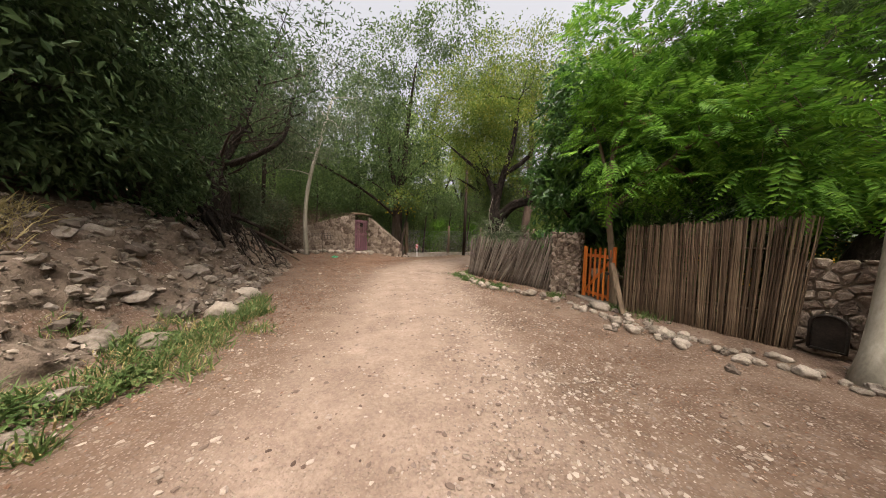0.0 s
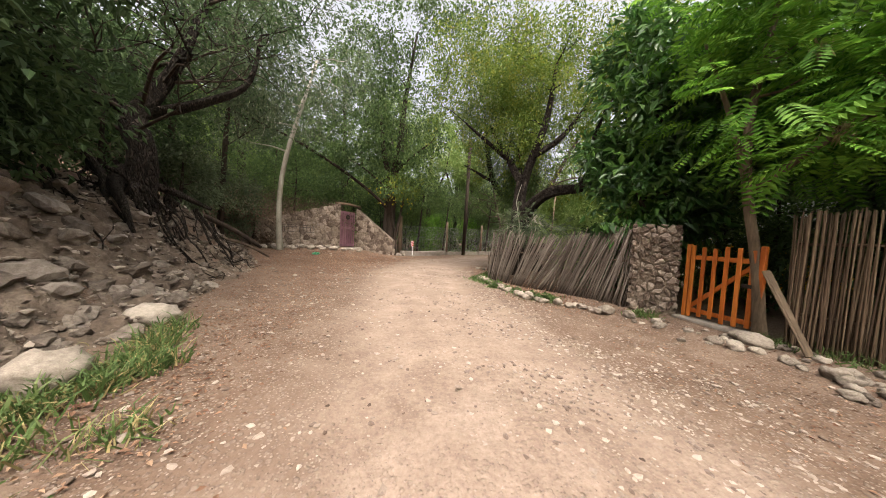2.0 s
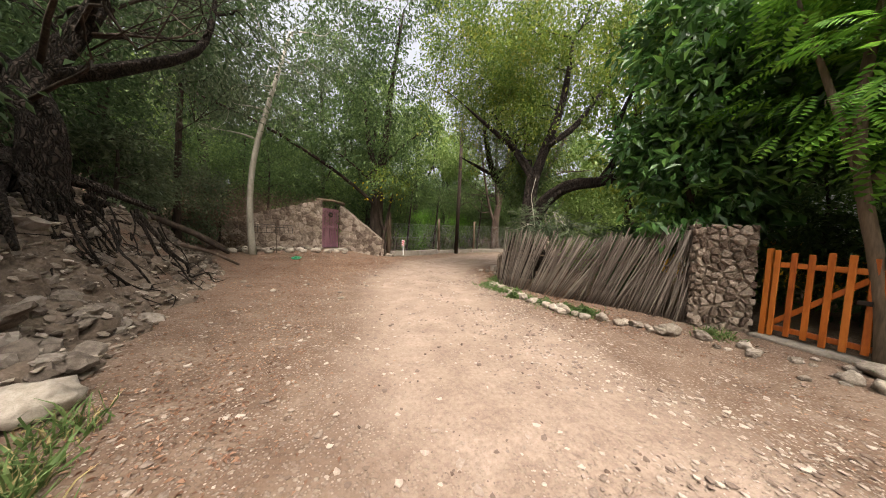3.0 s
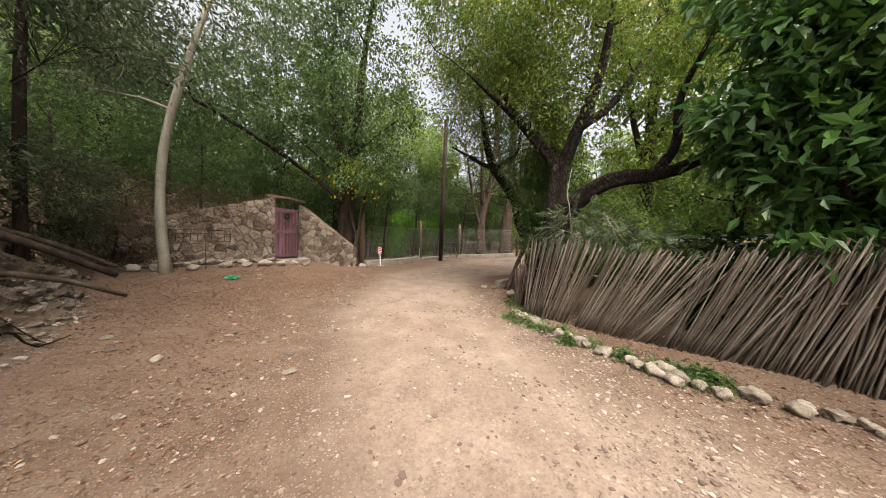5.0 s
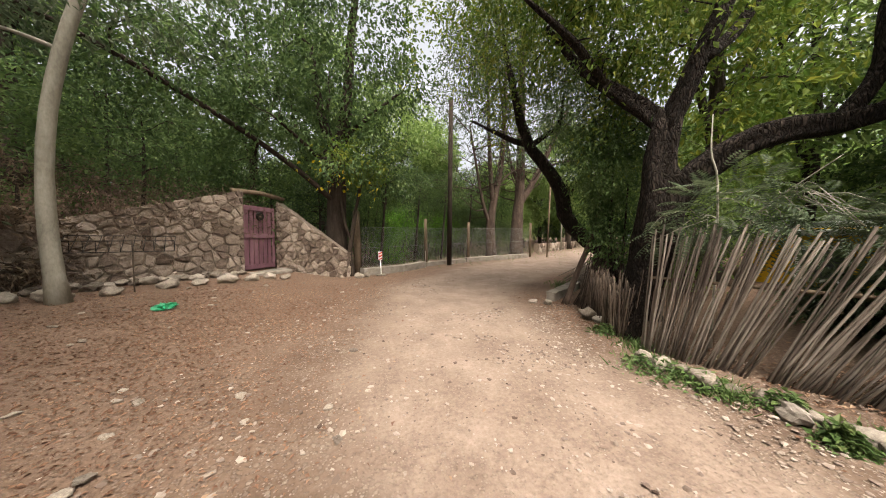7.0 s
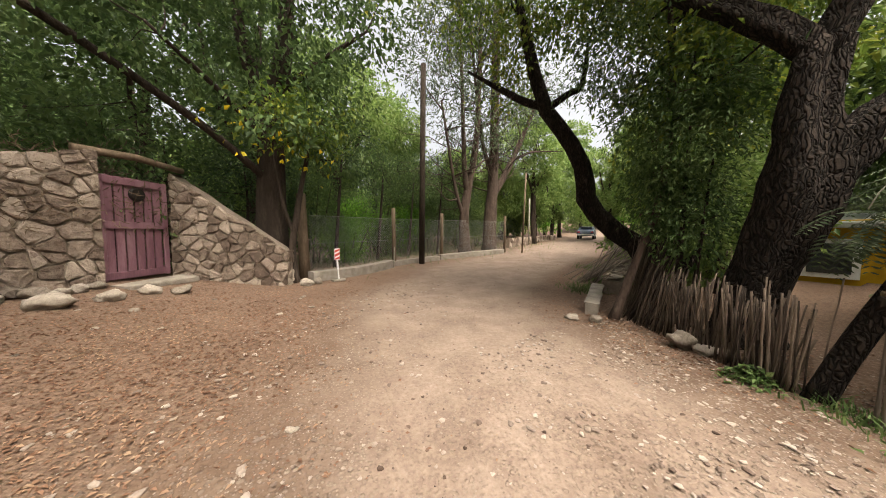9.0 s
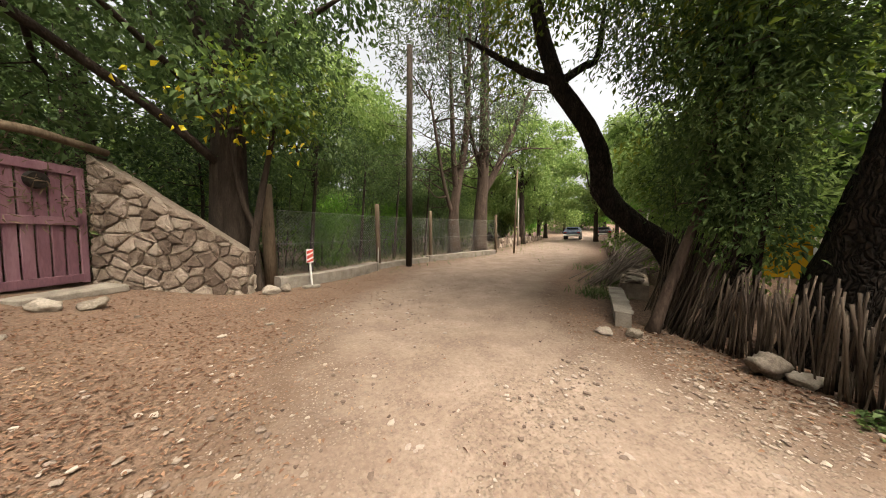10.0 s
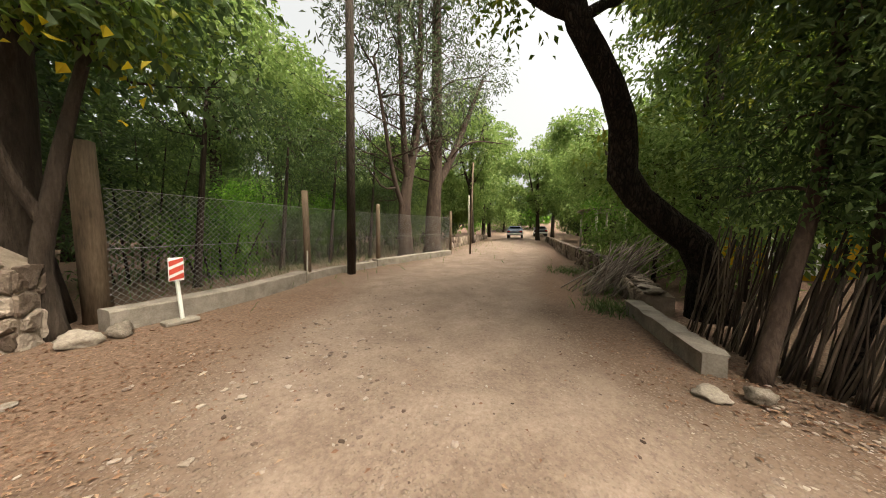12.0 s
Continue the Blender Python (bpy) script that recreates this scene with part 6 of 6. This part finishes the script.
tree("old_tree", "massive old dark tree with forking limbs over the fence", "tree", gp(2.62, 11.92), [([gp(2.62, 11.92, -0.2), (2.6, 11.88, 0.5), (2.56, 11.75, 1.1), (2.52, 11.58, 1.7), (2.48, 11.53, 2.2), (2.46, 11.55, 2.6), (2.5, 11.48, 3.15)], (0.31, 0.26, 0.25, 0.29, 0.24, 0.18, 0.17)),
     ([(2.54, 11.6, 1.65), (2.68, 11.3, 2.2), (2.9, 11.0, 2.55), (3.2, 10.7, 2.75), (4.0, 10.33, 2.87), (4.6, 9.9, 3.3), (5.2, 9.6, 4.3)], (0.2, 0.19, 0.17, 0.15, 0.12, 0.09, 0.05)), ([(3.8, 10.42, 2.85), (4.05, 10.25, 3.4), (4.0, 10.2, 4.2), (4.3, 10.0, 5.2)], (0.09, 0.08, 0.06, 0.03)),
     ([(2.5, 11.48, 3.05), (2.3, 12.0, 3.7), (2.1, 12.7, 4.5), (1.6, 13.2, 5.6)], (0.14, 0.12, 0.09, 0.04)), ([(2.5, 11.5, 3.0), (2.65, 11.25, 3.8), (2.95, 11.0, 5.0), (3.1, 10.9, 6.6)], (0.14, 0.12, 0.09, 0.04)), ([(2.2, 12.35, 4.1), (1.4, 12.2, 4.6), (0.6, 12.4, 5.3)], (0.08, 0.06, 0.03)), ([(2.7, 11.2, 3.9), (3.6, 11.3, 4.6), (4.6, 11.4, 6.0)], (0.1, 0.08, 0.04))],
     [(3.0, 12.0, 5.6, 2.2, 2.0, 1.2), (1.8, 11.8, 6.0, 1.8, 1.8, 0.9), (4.8, 10.6, 6.2, 1.8, 1.6, 1.1), (2.2, 13.9, 5.8, 1.8, 1.8, 0.9), (2.5, 12.7, 3.4, 0.6, 0.6, 0.6), (2.6, 11.9, 4.5, 1.2, 1.2, 0.7), (3.4, 12.9, 4.2, 1.2, 1.0, 0.9), (1.3, 12.6, 6.8, 2.2, 2.2, 0.9), (2.4, 12.6, 8.6, 2.1, 2.0, 1.2), (4.0, 12.4, 8.8, 1.9, 1.8, 1.2), (3.2, 12.0, 7.3, 2.2, 1.8, 0.9), (0.6, 12.8, 7.8, 1.7, 1.7, 0.9)], None, M_LEAF_YELLOW, M_OLDBARK, 4700, 7, (0.11, 0.05), 0.17, 0.5, limbs=26, seed=125, sides=24, rough=0.13)
tree("ivy_shrub", "dark dense shrub climbing beside the old trunk", "shrub", gp(2.72, 12.6), [([gp(2.72, 12.6, -0.1), (2.65, 12.55, 1.4), (2.6, 12.5, 3.0)], (0.045, 0.035, 0.015)), ([gp(2.75, 12.45, -0.1), (2.8, 12.4, 1.2), (2.75, 12.3, 2.4)], (0.03, 0.025, 0.012))],
     [(2.6, 12.45, 1.5, 0.4, 0.38, 0.65), (2.55, 12.55, 2.5, 0.5, 0.5, 0.7), (2.65, 12.4, 3.4, 0.6, 0.55, 0.6), (2.75, 12.8, 2.0, 0.4, 0.35, 0.8)], None, M_LEAF_MID, M_BARK, 1000, 7, (0.085, 0.034), 0.13, 0.6, limbs=8, seed=131, sides=6)
tree("s_bend_tree", "black S-bent trunk leaning over the road", "tree", gp(3.95, 13.5), [([gp(3.95, 13.5, -0.1), (3.8, 13.6, 0.9), (3.5, 13.83, 1.22), (3.2, 14.2, 1.65), (3.08, 14.42, 2.1), (2.98, 14.36, 2.5), (2.72, 14.42, 3.0), (2.4, 14.58, 3.5), (2.12, 14.72, 3.95), (1.85, 14.9, 5.2), (1.7, 15.2, 6.6)], (0.24, 0.2, 0.19, 0.18, 0.19, 0.17, 0.15, 0.145, 0.14, 0.1, 0.05)),
     ([(2.2, 14.7, 3.85), (1.9, 14.95, 4.0), (1.5, 15.25, 4.3), (0.9, 15.6, 4.7)], (0.085, 0.075, 0.06, 0.025)), ([(2.2, 14.66, 3.8), (2.6, 14.5, 4.1), (2.85, 14.4, 4.3), (3.0, 14.4, 5.2)], (0.075, 0.065, 0.055, 0.025))],
     [(2.0, 15.0, 7.6, 2.6, 2.6, 1.5), (0.6, 15.8, 6.4, 1.6, 1.5, 0.9), (3.6, 14.3, 6.8, 1.8, 1.6, 1.4), (3.0, 15.4, 9.4, 2.4, 2.4, 1.3), (1.6, 14.9, 4.9, 0.7, 0.7, 0.45), (1.9, 15.2, 4.3, 0.8, 0.7, 0.5)], None, M_LEAF_YELLOW, M_OLDBARK, 1700, 7, (0.12, 0.06), 0.18, 0.5, limbs=20, seed=126, sides=12)
tree("red_sapling", "thin reddish trunk rising through the stick fence", "tree", gp(2.1, 13.12), [([gp(2.1, 13.12, -0.1), (2.35, 12.98, 0.8), (2.62, 12.85, 1.7), (2.75, 12.8, 3.0), (2.7, 12.9, 5.0)], (0.068, 0.055, 0.048, 0.042, 0.03))],
     [(2.9, 12.8, 3.0, 1.0, 0.9, 1.0), (2.7, 13.2, 4.2, 1.1, 1.0, 0.9), (3.3, 13.0, 2.0, 0.7, 0.6, 0.6)], None, M_LEAF_MID, M_REDBARK, 1100, 7, (0.1, 0.03), 0.15, 0.7, seed=127)
tree("feather_sapling", "thin pale stemmed sapling with grey feathery leaves", "tree", gp(2.3, 10.72), [([gp(2.3, 10.72, -0.1), (2.28, 10.7, 1.4), (2.15, 10.65, 2.1), (2.12, 10.7, 2.4), (2.25, 10.78, 2.9)], (0.014, 0.012, 0.011, 0.009, 0.005)), ([(2.28, 10.7, 1.3), (2.5, 10.35, 1.8), (2.6, 9.95, 2.2)], (0.01, 0.008, 0.004))],
     [(2.3, 10.6, 1.75, 0.5, 0.5, 0.3), (2.6, 10.1, 1.55, 0.4, 0.45, 0.2), (2.0, 10.9, 1.45, 0.35, 0.35, 0.18), (2.9, 9.6, 1.5, 0.35, 0.4, 0.15)], None, M_LEAF_GREY, M_PALEBARK, 200, 2, (0.26, 0.26), 0.12, 0.5, pinnate_sprays, limbs=5, seed=128, sides=6)
for i, (x, y, r, h, m) in enumerate(((5.6, 13.2, 1.1, 1.4, M_LEAF_LIGHT), (6.8, 9.2, 1.3, 1.3, M_LEAF_MID), (4.6, 10.3, 0.6, 0.5, M_LEAF_GREY), (3.8, 9.3, 0.5, 0.75, M_LEAF_DARK), (7.0, 8.4, 1.6, 1.9, M_LEAF_MID), (6.6, 6.8, 1.3, 1.3, M_LEAF_DARK), (8.6, 6.6, 1.5, 1.4, M_LEAF_MID), (6.4, 14.6, 1.3, 1.7, M_LEAF_LIGHT), (9.2, 3.6, 0.9, 0.8, M_LEAF_GREY), (8.2, 1.8, 1.0, 0.9, M_LEAF_GREY), (11.0, 16.0, 1.8, 1.6, M_LEAF_BRIGHT), (8.2, 14.6, 1.5, 2.2, M_LEAF_LIGHT))):
    z = gz(x, y)
    tree("shrub", "leafy shrub behind the fence", "shrub", (x, y, z), [([(x, y, z - 0.1), (x + 0.1, y, z + h), (x, y + 0.1, z + h * 1.6)], (0.05, 0.03, 0.015))], [(x, y, z + h, r, r, h)], None, m, M_BARK, int(520 * r), 7, (0.13, 0.055), 0.17, 0.6, seed=140 + i, limbs=6, sides=6)

# tall trees round the road
TALL = [(-4.6, 23.6, 10.5, 2.6, M_LEAF_MID), (-1.2, 27.5, 10.5, 2.8, M_LEAF_LIGHT), (1.6, 31.0, 12.5, 3.0, M_LEAF_LIGHT), (-5.5, 30.0, 14.0, 3.0, M_LEAF_LIGHT), (-8.5, 25.5, 12.0, 3.0, M_LEAF_MID), (-12.5, 19.5, 11.0, 3.2, M_LEAF_DARK), (-12.5, 7.0, 10.0, 3.0, M_LEAF_DARK), (-9.5, 3.0, 9.0, 3.0, M_LEAF_DARK), (-8.0, -1.5, 9.0, 3.0, M_LEAF_DARK), (3.0, 29.0, 8.5, 2.8, M_LEAF_LIGHT), (8.5, 31.0, 8.0, 3.0, M_LEAF_LIGHT),
        (11.5, 9.6, 8.0, 2.6, M_LEAF_MID), (12.0, 14.0, 10.0, 2.8, M_LEAF_LIGHT), (7.6, 13.9, 10.5, 2.5, M_LEAF_YELLOW), (10.8, 6.6, 10.0, 3.0, M_LEAF_MID), (9.6, 0.8, 9.0, 2.8, M_LEAF_MID), (13.0, 12.0, 10.0, 3.0, M_LEAF_MID), (16.5, 18.5, 7.5, 2.6, M_LEAF_LIGHT), (6.0, -2.0, 8.0, 2.8, M_LEAF_MID), (21.0, 21.6, 9.0, 2.8, M_LEAF_LIGHT), (14.5, 28.0, 11.0, 3.0, M_LEAF_LIGHT), (27.0, 36.5, 13.0, 3.2, M_LEAF_LIGHT), (31.0, 29.5, 12.0, 3.0, M_LEAF_LIGHT), (11.5, 30.5, 6.5, 2.4, M_LEAF_LIGHT), (18.0, 31.5, 6.5, 2.6, M_LEAF_LIGHT), (-1.5, -6.0, 8.0, 2.8, M_LEAF_MID), (23.0, 27.0, 8.0, 2.8, M_LEAF_LIGHT), (24.0, 35.0, 7.0, 2.8, M_LEAF_LIGHT)]
for i, (x, y, h, r, m) in enumerate(TALL):
    z = gz(x, y)
    d = math.hypot(x + 0.5, y - 8)
    big = 0.15 + 0.006 * d
    q = random.Random(i)
    balls = [(x + q.uniform(-0.9, 0.9) * r * (0.4 + 0.5 * (k % 2)), y + q.uniform(-0.9, 0.9) * r * 0.7, z + h * ((0.42 if y > 22 else 0.32) + (0.58 if y > 22 else 0.68) * k / 6), r * q.uniform(0.45, 0.8), r * q.uniform(0.45, 0.8), h * 0.12) for k in range(7)]
    tree("tall_tree", "tall leafy tree with grey limbs beside the road", "tree", (x, y, z), [([(x, y, z - 0.2), (x + q.uniform(-0.3, 0.3), y, z + h * 0.5), (x + q.uniform(-0.5, 0.5), y + 0.2, z + h)], (0.24, 0.17, 0.05)), ([(x, y, z + h * 0.35), (x - r * 0.4, y, z + h * 0.6), (x - r * 0.6, y + 0.2, z + h * 0.9)], (0.12, 0.08, 0.03)), ([(x, y, z + h * 0.42), (x + r * 0.45, y - 0.2, z + h * 0.65), (x + r * 0.6, y, z + h * 0.92)], (0.11, 0.08, 0.03))],
         balls, None, m, M_BARK, 640, 13, (big, big * 0.46), 0.22, 0.5, seed=300 + i, limbs=9, sides=7)

# distance: woods round the place and along the road
g = np.random.default_rng(5)
KINDS = []
FAR = []
for k in range(500):
    a, d = g.uniform(0, 6.283), g.uniform(17, 50)
    x, y = 0 + d * math.cos(a), 10 + d * math.sin(a)
    p = np.array([[x, y]])
    if abs(line_distance(p, ROAD_A)[0]) < 4.0 or (-15 < x < 15 and -7 < y < 25.5):
        continue
    if any(math.hypot(x - q[0], y - q[1]) < 3.6 for q in FAR + TALL):
        continue
    if y < -2 and (d > 24 or g.uniform(0, 1) < 0.4):
        continue
    FAR.append((x, y, d))
FAR += [(47.0, 47.0, 60), (50.5, 44.5, 60), (44.0, 46.5, 60), (52.0, 48.5, 60), (48.5, 41.5, 60), (41.0, 44.5, 60)]
MATS = (M_LEAF_MID, M_LEAF_LIGHT, M_LEAF_GREY, M_LEAF_BRIGHT, M_LEAF_LIGHT, M_LEAF_MID)
for i, (x, y, d) in enumerate(FAR):
    z, s = gz(x, y), g.uniform(0.85, 1.25)
    if len(KINDS) < 6:
        h = 7.0
        KINDS.append(tree("distant_tree", "leafy tree in the surrounding woods", "tree", (x, y, z), [([(x, y, z - 0.2), (x + 0.2, y, z + h * 0.5), (x, y + 0.3, z + h)], (0.22, 0.16, 0.06))],
             [(x, y, z + h * 0.75, 2.3, 2.3, h * 0.3), (x + 1.3, y - 0.8, z + h * 0.42, 1.7, 1.7, h * 0.26), (x - 1.3, y + 0.6, z + h * 0.36, 1.8, 1.7, h * 0.28)], None, MATS[i], M_BARK, 400, 5, (0.48, 0.24), 0.36, 0.5, seed=200 + i, limbs=2, sides=6))
    else:
        copy_thing(KINDS[i % 6], pose(x, y, z, 0, 0, g.uniform(0, 360)) @ Matrix.Diagonal((s, s, s, 1)))

# ---- rubble of the bank ----
g = np.random.default_rng(9)
pick = g.integers(0, nu * nv, 9500)
pick = pick[(pick % nv > 1) & (pick % nv < nv * 0.8)]
spots = BVA.reshape(-1, 3)[pick] + g.normal(0, 0.02, (len(pick), 3))
pieces = []
for i in range(5):
    pv, pf = PEB[i]
    P = spots[i::5]
    s_ = (0.018 + 0.085 * g.uniform(0, 1, len(P)) ** 2.5)[:, None]
    a_, b_ = g.uniform(0, 6.28, len(P))[:, None], g.normal(0, 0.5, len(P))[:, None]
    X, Y, Z = pv[:, 0] * np.cos(a_) - pv[:, 1] * np.sin(a_), pv[:, 0] * np.sin(a_) + pv[:, 1] * np.cos(a_), pv[:, 2]
    V = np.stack([X * s_ + P[:, :1], Y * s_ + P[:, 1:2], (Z * np.cos(b_) + X * np.sin(b_)) * s_ + P[:, 2:3]], -1).reshape(-1, 3)
    pieces.append((V, (pf[None] + (np.arange(len(P)) * len(pv))[:, None, None]).reshape(-1, 3)))
rub = part("rubble", np_mesh("rubble", *gathered(pieces), M_RUBBLE), M_RUBBLE, earth_bank)
rub["kind"] = "stuff"

# ---- stones of the bank, last ----
random.seed(31)
for i in range(300):
    u_, v_ = int(random.uniform(0.16, 0.98) * (nu - 1)), int(random.betavariate(1.3, 1.6) * 0.8 * (nv - 1)) + 1
    p = BVA[u_, v_]
    s = random.choice((0.1, 0.13, 0.17, 0.22, 0.3)) * random.uniform(0.8, 1.2)
    o = part("stone", random.choice(ROCKS), M_ROCK, earth_bank)
    o.matrix_basis = Matrix.Translation(p) @ pose(0, 0, 0, random.uniform(-40, 40), random.uniform(-40, 40), random.uniform(0, 360)) @ Matrix.Diagonal((s, s, s * random.uniform(0.7, 1.1), 1))
